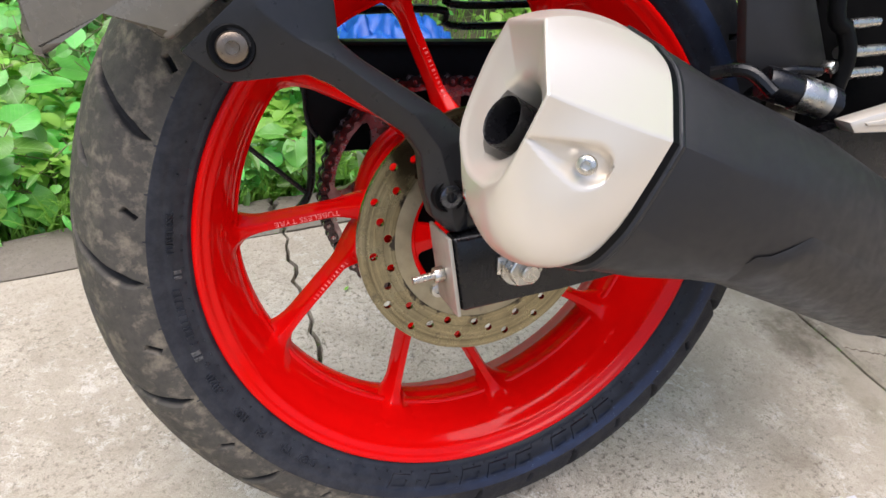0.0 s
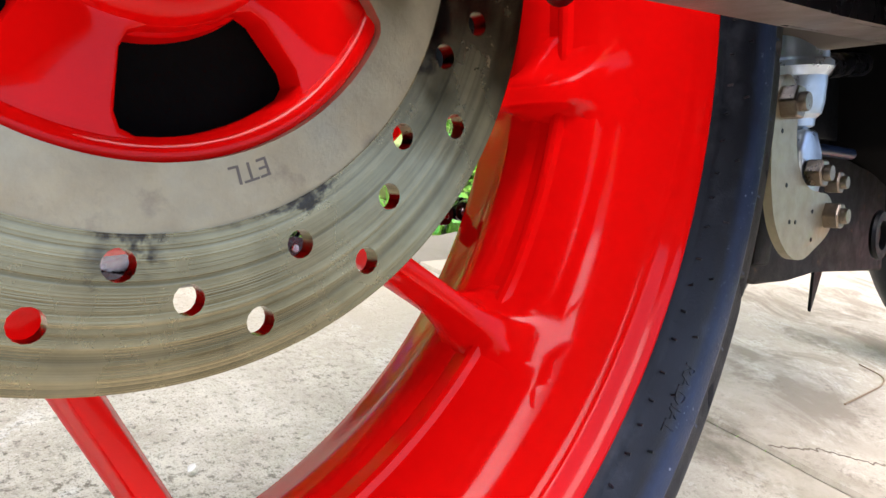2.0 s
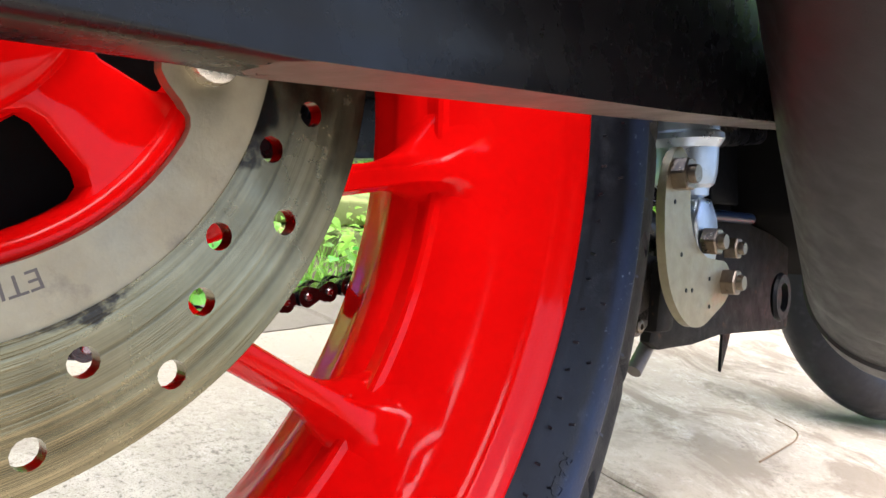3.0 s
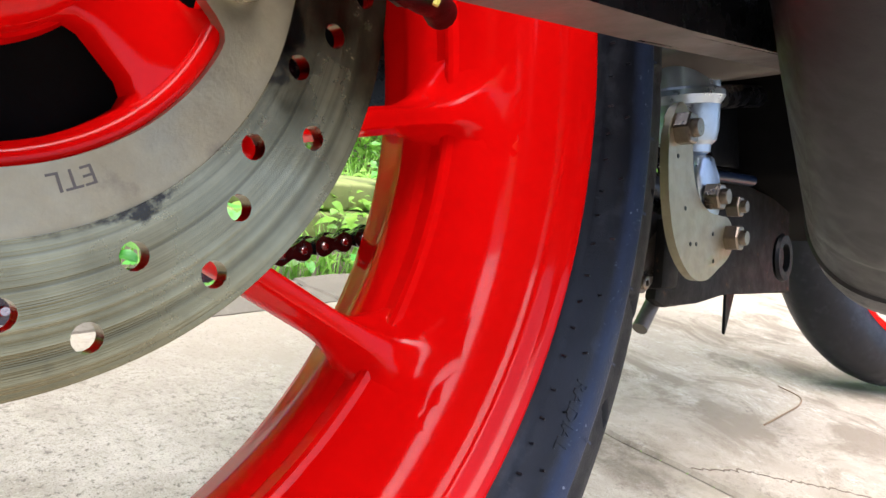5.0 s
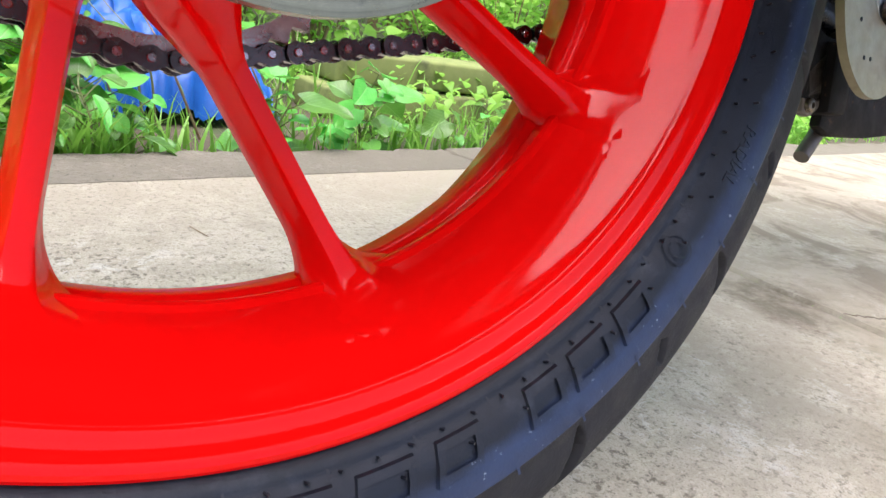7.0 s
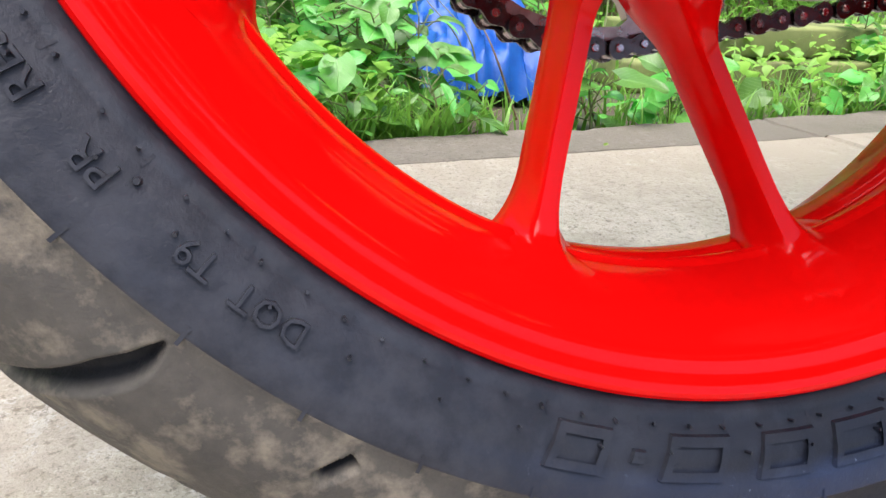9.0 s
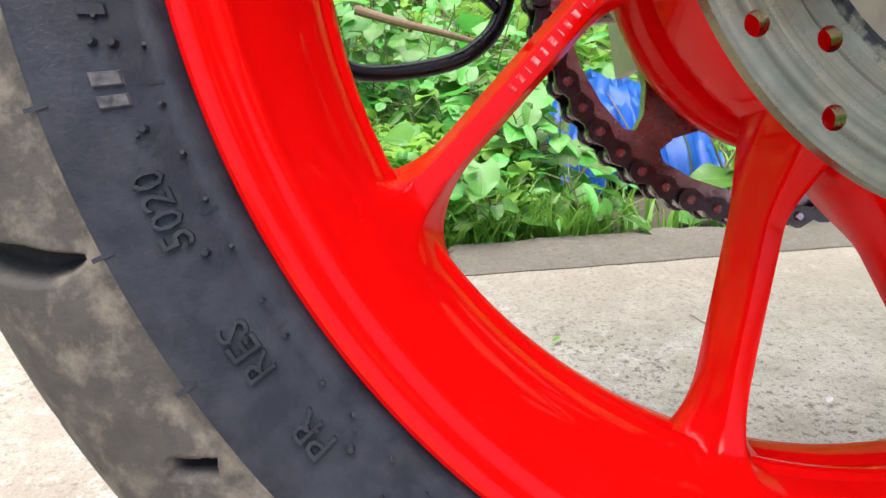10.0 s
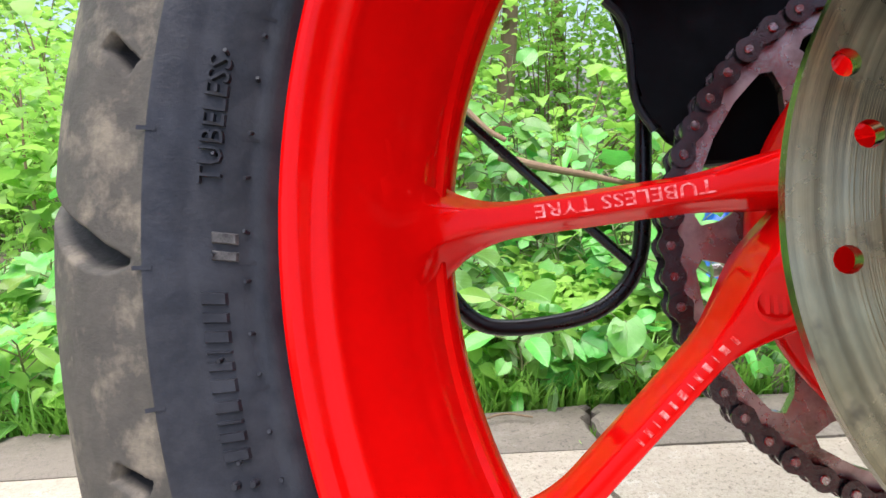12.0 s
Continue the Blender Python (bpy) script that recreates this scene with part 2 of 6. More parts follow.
def veined(m, paler, scale):
    """A pale midrib along x and side veins that slant from it."""
    n, link = m.node_tree.nodes, m.node_tree.links.new
    b = n["Principled BSDF"]
    sep = n.new("ShaderNodeSeparateXYZ")
    link(n.new("ShaderNodeTexCoord").outputs["Object"], sep.inputs[0])

    def op(kind, a, c):
        x = n.new("ShaderNodeMath")
        x.operation = kind
        for i, v in enumerate((a, c)):
            if isinstance(v, bpy.types.NodeSocket):
                link(v, x.inputs[i])
            elif v is not None:
                x.inputs[i].default_value = v
        return x.outputs[0]

    def ramp(v, lo, hi, a, c):
        x = n.new("ShaderNodeMapRange")
        for key, val in (("From Min", lo), ("From Max", hi), ("To Min", a), ("To Max", c)):
            x.inputs[key].default_value = val
        link(v, x.inputs["Value"])
        return x.outputs["Result"]

    off = op("ABSOLUTE", sep.outputs[1], None)
    rib = ramp(off, 0.0004, 0.0014, 0.8, 0.0)
    run = op("SUBTRACT", sep.outputs[0], op("MULTIPLY", off, 1.1))
    wave = op("ABSOLUTE", op("SINE", op("MULTIPLY", run, scale), None), None)
    fac = op("MAXIMUM", rib, ramp(wave, 0.04, 0.20, 0.5, 0.0))
    mx = n.new("ShaderNodeMix")
    mx.data_type = "RGBA"
    link(fac, mx.inputs[0])
    src = b.inputs["Base Color"].links[0].from_socket
    link(src, mx.inputs[6])
    mx.inputs[7].default_value = (*paler, 1)
    link(mx.outputs[2], b.inputs["Base Color"])
    bp = n.new("ShaderNodeBump")
    bp.inputs["Strength"].default_value, bp.inputs["Distance"].default_value = 0.6, 0.0012
    bp.invert = True
    link(fac, bp.inputs["Height"])
    if b.inputs["Normal"].links:
        link(b.inputs["Normal"].links[0].from_socket, bp.inputs["Normal"])
    link(bp.outputs["Normal"], b.inputs["Normal"])
    b.inputs["Coat Weight"].default_value, b.inputs["Coat Roughness"].default_value = 0.35, 0.27


veined(LEAF, (0.26, 0.50, 0.15), 330.0)
veined(LEAF2, (0.34, 0.52, 0.15), 420.0)
PAPER = material("white_paper_scrap", (0.75, 0.73, 0.68), 0.8, 0.0, (0.6, 0.57, 0.5), 80, 0.6)
WORN = material("worn_letter_paint", (0.70, 0.012, 0.010), 0.42, 0.0, (0.80, 0.36, 0.33), 520, 0.14, bump=0.4, bump_scale=900)



def scored(m, strength):
    """Concentric scoring round the y axis, as pads leave it on a disc."""
    n, link = m.node_tree.nodes, m.node_tree.links.new
    b = n["Principled BSDF"]
    sep = n.new("ShaderNodeSeparateXYZ")
    link(n.new("ShaderNodeTexCoord").outputs["Object"], sep.inputs[0])
    xz = n.new("ShaderNodeCombineXYZ")
    link(sep.outputs[0], xz.inputs[0])
    link(sep.outputs[2], xz.inputs[1])
    ln = n.new("ShaderNodeVectorMath")
    ln.operation = "LENGTH"
    link(xz.outputs[0], ln.inputs[0])
    t = n.new("ShaderNodeTexNoise")
    t.noise_dimensions = "1D"
    t.inputs["Scale"].default_value, t.inputs["Detail"].default_value, t.inputs["Roughness"].default_value = 260, 4, 0.7
    link(ln.outputs["Value"], t.inputs["W"])
    bp = n.new("ShaderNodeBump")
    bp.inputs["Strength"].default_value, bp.inputs["Distance"].default_value = strength, 0.0006
    link(t.outputs["Fac"], bp.inputs["Height"])
    link(bp.outputs["Normal"], b.inputs["Normal"])
    mx = n.new("ShaderNodeMix")
    mx.data_type, mx.blend_type = "RGBA", "MULTIPLY"
    mx.inputs[0].default_value = 0.75
    old = b.inputs["Base Color"].links[0].from_socket
    rm = n.new("ShaderNodeMapRange")
    rm.inputs["From Min"].default_value, rm.inputs["From Max"].default_value, rm.inputs["To Min"].default_value = 0.3, 0.6, 0.35
    link(t.outputs["Fac"], rm.inputs["Value"])
    link(old, mx.inputs[6])
    link(rm.outputs["Result"], mx.inputs[7])
    blot = n.new("ShaderNodeTexNoise")
    blot.inputs["Scale"].default_value, blot.inputs["Detail"].default_value, blot.inputs["Roughness"].default_value = 42, 7, 0.7
    link(n.new("ShaderNodeTexCoord").outputs["Object"], blot.inputs["Vector"])
    inner = n.new("ShaderNodeMapRange")
    for key, v in (("From Min", 0.0775), ("From Max", 0.0840), ("To Min", 0.105), ("To Max", -0.06)):
        inner.inputs[key].default_value = v
    link(ln.outputs["Value"], inner.inputs["Value"])
    add = n.new("ShaderNodeMath")
    link(blot.outputs["Fac"], add.inputs[0])
    link(inner.outputs["Result"], add.inputs[1])
    cutoff = n.new("ShaderNodeMapRange")
    cutoff.inputs["From Min"].default_value, cutoff.inputs["From Max"].default_value = 0.60, 0.66
    link(add.outputs[0], cutoff.inputs["Value"])
    dep = n.new("ShaderNodeMix")
    dep.data_type = "RGBA"
    link(cutoff.outputs["Result"], dep.inputs[0])
    link(mx.outputs[2], dep.inputs[6])
    dep.inputs[7].default_value = (0.055, 0.048, 0.040, 1)
    link(dep.outputs[2], b.inputs["Base Color"])


scored(STEEL, 0.22)
round_axle = STEEL.node_tree.nodes.new("ShaderNodeTangent")
round_axle.direction_type, round_axle.axis = "RADIAL", "Y"
STEEL.node_tree.nodes["Principled BSDF"].inputs["Anisotropic"].default_value = 0.75
STEEL.node_tree.links.new(round_axle.outputs["Tangent"], STEEL.node_tree.nodes["Principled BSDF"].inputs["Tangent"])


DAMP_PATCHES = ((0.600, 0.045, 0.062, 0.85), (0.565, 0.005, 0.040, 0.75), (0.415, -0.145, 0.036, 0.45), (0.465, -0.120, 0.024, 0.3))


def concrete(name, light, mid, dark, stain, wet, flake):
    """Old concrete: cloudy patches, sandy grain, small dark pits and pale worn flakes."""
    m = bpy.data.materials.new(name)
    m.use_nodes = True
    n, link = m.node_tree.nodes, m.node_tree.links.new
    b = n["Principled BSDF"]
    b.inputs["Roughness"].default_value = 0.92
    b.inputs["Specular IOR Level"].default_value = 0.25
    co = n.new("ShaderNodeTexCoord").outputs["Object"]

    def tex(sc, detail, rough=0.6, dist=0.0):
        t = n.new("ShaderNodeTexNoise")
        t.inputs["Scale"].default_value, t.inputs["Detail"].default_value, t.inputs["Roughness"].default_value, t.inputs["Distortion"].default_value = sc, detail, rough, dist
        link(co, t.inputs["Vector"])
        return t.outputs["Fac"]

    def ramp(fac, lo, hi, a=0.0, c=1.0):
        r = n.new("ShaderNodeMapRange")
        for key, v in (("From Min", lo), ("From Max", hi), ("To Min", a), ("To Max", c)):
            r.inputs[key].default_value = v
        link(fac, r.inputs["Value"])
        return r.outputs["Result"]

    def mix(fac, a, c):
        x = n.new("ShaderNodeMix")
        x.data_type = "RGBA"
        link(fac, x.inputs[0])
        for key, v in ((6, a), (7, c)):
            if isinstance(v, bpy.types.NodeSocket):
                link(v, x.inputs[key])
            else:
                x.inputs[key].default_value = (*v, 1)
        return x.outputs[2]

    def both(a, c):
        x = n.new("ShaderNodeMath")
        x.operation = "MULTIPLY"
        link(a, x.inputs[0])
        link(c, x.inputs[1])
        return x.outputs[0]

    sep = n.new("ShaderNodeSeparateXYZ")
    link(co, sep.inputs[0])

    def along(at, wide):
        """1 near the line x = at, fading out unevenly."""
        w = n.new("ShaderNodeMath")
        w.operation = "MULTIPLY_ADD"
        link(tex(11, 5), w.inputs[0])
        w.inputs[1].default_value, w.inputs[2].default_value = 0.14, -0.07 - at
        d = n.new("ShaderNodeMath")
        link(sep.outputs[0], d.inputs[0])
        link(w.outputs[0], d.inputs[1])
        a = n.new("ShaderNodeMath")
        a.operation = "ABSOLUTE"
        link(d.outputs[0], a.inputs[0])
        return ramp(a.outputs[0], wide * 0.3, wide, 0.8, 0.0)

    def uneven(v, much):
        w = n.new("ShaderNodeMath")
        w.operation = "MULTIPLY_ADD"
        link(tex(7, 7, 0.65), w.inputs[0])
        w.inputs[1].default_value = much
        link(v, w.inputs[2])
        o = n.new("ShaderNodeMath")
        link(w.outputs[0], o.inputs[0])
        o.inputs[1].default_value = -0.5 * much
        return o.outputs[0]

    colour = mix(ramp(tex(26, 9, 0.72), 0.38, 0.62), mid, light)
    colour = mix(ramp(tex(4.2, 8, 0.65, 0.6), 0.45, 0.62, 0.0, 0.85), colour, stain)
    colour = mix(ramp(tex(9.0, 9, 0.7, 0.4), 0.54, 0.62, 0.0, 0.7), colour, light)
    colour = mix(both(ramp(tex(48, 8, 0.75, 0.5), 0.53, 0.58), ramp(tex(5.2, 5, 0.6, 0.8), 0.50, 0.58)), colour, flake)
    colour = mix(ramp(tex(170, 4, 0.7), 0.55, 0.65, 0.0, 0.85), colour, dark)
    colour = mix(ramp(tex(620, 3, 0.8), 0.54, 0.64, 0.0, 0.75), colour, dark)
    colour = mix(ramp(tex(330, 3, 0.7), 0.55, 0.66, 0.0, 0.75), colour, light)
    colour = mix(both(ramp(tex(120, 6, 0.75), 0.54, 0.60, 0.0, 0.9), ramp(tex(6.4, 6), 0.45, 0.55)), colour, dark)
    colour = mix(ramp(tex(2.3, 7, 0.6, 1.2), 0.58, 0.66, 0.0, 0.55), colour, wet)
    colour = mix(both(along(0.600, 0.07), ramp(tex(30, 6), 0.38, 0.58)), colour, (wet[0] * 0.75, wet[1] * 0.85, wet[2] * 0.75))
    # soil and litter trodden in beside the weeds, and a duller stretch ahead of the wheel
    colour = mix(both(ramp(uneven(sep.outputs[1], 0.22), 0.24, 0.42, 0.0, 0.95), ramp(tex(34, 8, 0.75), 0.34, 0.58, 0.5, 1.0)), colour, stain)
    colour = mix(both(ramp(uneven(sep.outputs[1], 0.22), 0.22, 0.40), ramp(tex(210, 5, 0.8), 0.55, 0.62, 0.0, 0.8)), colour, dark)
    colour = mix(both(ramp(uneven(sep.outputs[0], 0.4), 0.14, 0.50, 0.0, 0.95), ramp(tex(14, 8, 0.75), 0.38, 0.60, 0.3, 1.0)), colour, stain)
    colour = mix(both(ramp(sep.outputs[0], 0.60, 0.80), ramp(tex(6.5, 8, 0.7, 0.9), 0.50, 0.60, 0.0, 0.75)), colour, wet)
    colour = mix(both(ramp(uneven(sep.outputs[0], 0.3), -0.14, -0.30, 0.0, 0.65), ramp(tex(22, 8, 0.75), 0.36, 0.60, 0.25, 1.0)), colour, stain)
    # damp brown patches with ragged outlines
    for px, py, size, much in DAMP_PATCHES:
        off = n.new("ShaderNodeVectorMath")
        off.operation = "DISTANCE"
        link(co, off.inputs[0])
        off.inputs[1].default_value = (px, py, 0.0)
        colour = mix(both(ramp(uneven(off.outputs["Value"], size * 2.6), size * 0.45, size * 1.15, much, 0.0), ramp(tex(46, 8, 0.78), 0.36, 0.58, 0.25, 1.0)), colour, (wet[0] * 0.68, wet[1] * 0.68, wet[2] * 0.66))
    link(colour, b.inputs["Base Color"])
    bp = n.new("ShaderNodeBump")
    bp.inputs["Strength"].default_value, bp.inputs["Distance"].default_value = 0.8, 0.0022
    ad = n.new("ShaderNodeMath")
    link(tex(240, 6, 0.75), ad.inputs[0])
    link(tex(38, 8, 0.7), ad.inputs[1])
    link(ad.outputs[0], bp.inputs["Height"])
    link(bp.outputs["Normal"], b.inputs["Normal"])
    return m


CONCRETE = concrete("weathered_concrete", (0.605, 0.550, 0.462), (0.445, 0.395, 0.32), (0.14, 0.12, 0.092), (0.35, 0.305, 0.24), (0.20, 0.165, 0.122), (0.635, 0.605, 0.55))
EDGE = concrete("dirty_concrete_edge", (0.34, 0.30, 0.25), (0.235, 0.205, 0.17), (0.09, 0.08, 0.065), (0.17, 0.15, 0.12), (0.13, 0.12, 0.085), (0.42, 0.40, 0.36))

# ---- mesh tools ----
def finish(bm, smooth=True, angle=35):
    if smooth:
        lim = radians(angle)
        for f in bm.faces:
            f.smooth = True
        for e in bm.edges:
            if len(e.link_faces) == 2 and e.calc_face_angle(0) > lim:
                e.smooth = False
    return bm


def mesh_of(name, bm, mat, angle=35):
    bmesh.ops.recalc_face_normals(bm, faces=bm.faces)
    finish(bm, True, angle)
    me = bpy.data.meshes.new(name)
    bm.to_mesh(me)
    bm.free()
    for m in (mat if isinstance(mat, (list, tuple)) else (mat,)):
        me.materials.append(m)
    return me


def part(name, bm, mat, parent, label="", angle=35):
    me = bm if isinstance(bm, bpy.types.Mesh) else mesh_of(name, bm, mat, angle)
    ob = new(name, me)
    ob.parent = parent
    return tagged(ob, label)


def lathe(profile, segs=128, closed=True, start=0.0, sweep=360.0, bm=None):
    """Turns (r, y) pairs about the y axis."""
    bm = bm or bmesh.new()
    rings = []
    full = abs(sweep - 360) < 1e-6
    for k in range(segs if full else segs + 1):
        a = radians(start + sweep * k / segs)
        rings.append([bm.verts.new((r * math.cos(a), y, r * math.sin(a))) for r, y in profile])
    n = len(profile)
    for k in range(segs):
        p, q = rings[k], rings[(k + 1) % len(rings)]
        for i in range(n if closed else n - 1):
            j = (i + 1) % n
            bm.faces.new((p[i], p[j], q[j], q[i]))
    if not full and closed:
        bm.faces.new(rings[0])
        bm.faces.new(rings[-1][::-1])
    return bm


def prism(poly, y0, y1, bevel=0.0, segs=2, bm=None):
    """An outline in (x, z), from y0 to y1, with rounded edges."""
    bm = bm or bmesh.new()
    a = [bm.verts.new((x, y0, z)) for x, z in poly]
    b = [bm.verts.new((x, y1, z)) for x, z in poly]
    fs = [bm.faces.new(a), bm.faces.new(b[::-1])]
    for i in range(len(poly)):
        j = (i + 1) % len(poly)
        fs.append(bm.faces.new((a[i], b[i], b[j], a[j])))
    if bevel:
        es = {e for f in fs for e in f.edges}
        bmesh.ops.bevel(bm, geom=list(es), offset=bevel, segments=segs, profile=0.5, affect="EDGES")
    return bm


def tube(points, radius, segs=10, bm=None, caps=True, taper=None, flat=1.0):
    """A round bar along points (rounded by Catmull-Rom when there are more than two)."""
    bm = bm or bmesh.new()
    pts = [Vector(p) for p in points]
    if len(pts) > 2:
        ext = [2 * pts[0] - pts[1], *pts, 2 * pts[-1] - pts[-2]]
        out = []
        for i in range(1, len(ext) - 2):
            p0, p1, p2, p3 = ext[i - 1:i + 3]
            for k in range(6):
                t = k / 6
                out.append(0.5 * (2 * p1 + (p2 - p0) * t + (2 * p0 - 5 * p1 + 4 * p2 - p3) * t * t + (3 * p1 - p0 - 3 * p2 + p3) * t ** 3))
        pts = out + [ext[-2]]
    up = Vector((0.31, 0.2, 0.93))
    rings = []
    for i, p in enumerate(pts):
        d = (pts[min(i + 1, len(pts) - 1)] - pts[max(i - 1, 0)]).normalized()
        s = d.cross(up).normalized()
        w = s.cross(d)
        r = radius if taper is None else radius + (taper - radius) * i / max(len(pts) - 1, 1)
        rings.append([bm.verts.new(p + r * (math.cos(2 * math.pi * k / segs) * s + flat * math.sin(2 * math.pi * k / segs) * w)) for k in range(segs)])
    for p, q in zip(rings, rings[1:]):
        for k in range(segs):
            bm.faces.new((p[k], p[(k + 1) % segs], q[(k + 1) % segs], q[k]))
    if caps:
        bm.faces.new(rings[0])
        bm.faces.new(rings[-1][::-1])
    return bm


def loft(rings, caps=(True, True), bm=None):
    bm = bm or bmesh.new()
    vs = [[bm.verts.new(p) for p in ring] for ring in rings]
    for p, q in zip(vs, vs[1:]):
        n = len(p)
        for k in range(n):
            bm.faces.new((p[k], p[(k + 1) % n], q[(k + 1) % n], q[k]))
    if caps[0]:
        bm.faces.new(vs[0])
    if caps[1]:
        bm.faces.new(vs[-1][::-1])
    return bm


def moved(bm, m):
    bmesh.ops.transform(bm, matrix=m, verts=bm.verts)
    return bm


def facing(at, way):
    """A pose whose y axis points along way."""
    return Matrix.Translation(at) @ Vector(way).to_track_quat("Y", "Z").to_matrix().to_4x4()


def hexagon(r, y0, y1, bevel=0.0006):
    return prism([(r * math.cos(math.pi * k / 3), r * math.sin(math.pi * k / 3)) for k in range(6)], y0, y1, bevel, 1)


def round_bolt(r, height, socket=True):
    """A domed socket screw along -y."""
    h = height
    prof = [(0.0002, 0.0), (r, 0.0), (r, -h * 0.5), (r * 0.93, -h * 0.8), (r * 0.7, -h)]
    prof += [(r * 0.45, -h), (r * 0.42, -h * 0.45), (0.0002, -h * 0.4)] if socket else [(0.0002, -h * 1.05)]
    return lathe(prof, 20, closed=False)


def letters(text, size, depth=0.0006):
    """Raised letters as a mesh in x, y with thickness along z, left edge at 0."""
    cu = bpy.data.curves.new("lettering", "FONT")
    cu.body, cu.size, cu.extrude, cu.resolution_u = text, size, depth, 2
    ob = new("lettering_source", cu)
    bpy.context.view_layer.update()
    me = bpy.data.meshes.new_from_object(ob.evaluated_get(bpy.context.evaluated_depsgraph_get()))
    bpy.data.objects.remove(ob)
    bm = bmesh.new()
    bm.from_mesh(me)
    bpy.data.meshes.remove(me)
    return bm

# ---- ground ----
def jag(p, q, n, amp, seed):
    """Points from p to q with a ragged course."""
    rnd = random.Random(seed)
    out = []
    dx, dy = q[0] - p[0], q[1] - p[1]
    ln = math.hypot(dx, dy)
    for i in range(n + 1):
        t = i / n
        o = (rnd.uniform(-1, 1) * amp + noise.noise((seed * 3.7, t * ln * 9, 0)) * amp * 2.5) if 0 < i < n else 0
        out.append((p[0] + dx * t - dy / ln * o, p[1] + dy * t + dx / ln * o))
    return out


def slab(outline, top, depth=0.05):
    bm = bmesh.new()
    a = [bm.verts.new((x, y, top - 0.004)) for x, y in outline]
    b = [bm.verts.new((x, y, top - depth)) for x, y in outline]
    cx, cy = sum(p[0] for p in outline) / len(outline), sum(p[1] for p in outline) / len(outline)
    c = []
    for x, y in outline:
        d = math.hypot(cx - x, cy - y)
        c.append(bm.verts.new((x + (cx - x) / d * 0.004, y + (cy - y) / d * 0.004, top)))
    n = len(outline)
    bm.faces.new(c)
    for i in range(n):
        j = (i + 1) % n
        bm.faces.new((a[i], a[j], c[j], c[i]))
        bm.faces.new((b[i], b[j], a[j], a[i]))
    return bm


ground = bmesh.new()
GX = [-900, -60, -12, -4, -1.5, 0, 1.5, 4, 12, 60, 900]
gv = [[ground.verts.new((x, y, -0.03 + (0.012 * noise.noise((x * 0.7, y * 0.7, 0)) if abs(x) < 20 and abs(y) < 20 else 0))) for y in GX] for x in GX]
for i in range(len(GX) - 1):
    for j in range(len(GX) - 1):
        ground.faces.new((gv[i][j], gv[i + 1][j], gv[i + 1][j + 1], gv[i][j + 1]))
g = part("ground", ground, SOIL, None)
tagged(g, "bare dark soil ground with low weeds round the paving", "ground", kind="structure")

pavement = tagged(new("pavement"), "weathered pale concrete paving slabs with cracks", "pavement", kind="structure")


def seam_y(x):
    return 0.452 + 0.135 * x


def edge_y(x):
    return 0.562 + 0.15 * x


CRACK = jag((-0.100, -3.0), (-0.097, seam_y(-0.097) - 0.003), 190, 0.006, 3)
CRACK_UP = jag((-0.097, seam_y(-0.097) + 0.003), (-0.094, edge_y(-0.094)), 9, 0.006, 5)
JOINT = jag((0.632, -3.0), (0.632, seam_y(0.632) - 0.003), 60, 0.004, 8)
JOINT_UP = jag((0.632, seam_y(0.632) + 0.003), (0.622, edge_y(0.622)), 6, 0.004, 9)


def shifted(line, d):
    return [(x + d * (0.6 + 0.5 * noise.noise((x * 3, y * 11, d))), y) for x, y in line]


seam_l = jag((-5.0, seam_y(-5.0)), (-0.101, seam_y(-0.101) - 0.003), 60, 0.002, 12)
seam_m = jag((-0.094, seam_y(-0.094) - 0.003), (0.629, seam_y(0.629) - 0.003), 40, 0.0015, 13)
seam_r = jag((0.635, seam_y(0.635) - 0.003), (6.0, seam_y(6.0)), 60, 0.002, 14)
rim_l = jag((-5.0, edge_y(-5.0)), (-0.098, edge_y(-0.098)), 70, 0.008, 15)
rim_m = jag((-0.090, edge_y(-0.090)), (0.619, edge_y(0.619)), 40, 0.006, 16)
rim_r = jag((0.625, edge_y(0.625)), (6.0, edge_y(6.0)), 60, 0.008, 17)
up = [(x, y + 0.004) for x, y in seam_l], [(x, y + 0.004) for x, y in seam_m], [(x, y + 0.004) for x, y in seam_r]
part("slab", slab([(-5.0, -3.0), *shifted(CRACK, -0.0040), *seam_l[::-1][1:]], 0.0), CONCRETE, pavement)
part("slab", slab([*shifted(CRACK, 0.0032)[::-1], *[p for p in JOINT], *seam_m[::-1][1:-1]], 0.0), CONCRETE, pavement)
part("slab", slab([(6.0, -3.0), (6.0, seam_y(6.0) - 0.004), *seam_r[::-1][1:], *[(x + 0.006, y) for x, y in JOINT[::-1]]], 0.002), CONCRETE, pavement)
part("slab", slab([*up[0], *shifted(CRACK_UP, -0.006), *rim_l[::-1][1:]], -0.003), EDGE, pavement)
part("slab", slab([*up[1], *JOINT_UP, *rim_m[::-1][1:-1], *shifted(CRACK_UP, 0.005)[::-1]], -0.002), EDGE, pavement)
part("slab", slab([*up[2], *rim_r[::-1], *[(x + 0.006, y) for x, y in JOINT_UP[::-1]][:-1]], -0.002), EDGE, pavement)

# ---- the motorcycle: x ahead, y to its left, z up, from the rear axle ----
LEAN = 13.62
bike = tagged(new("motorcycle"), "parked motorcycle with red alloy wheels leaning on its stand", "motorcycle")
bike.matrix_world = pose(0, 0, 0.2964, -LEAN, 0, 0)


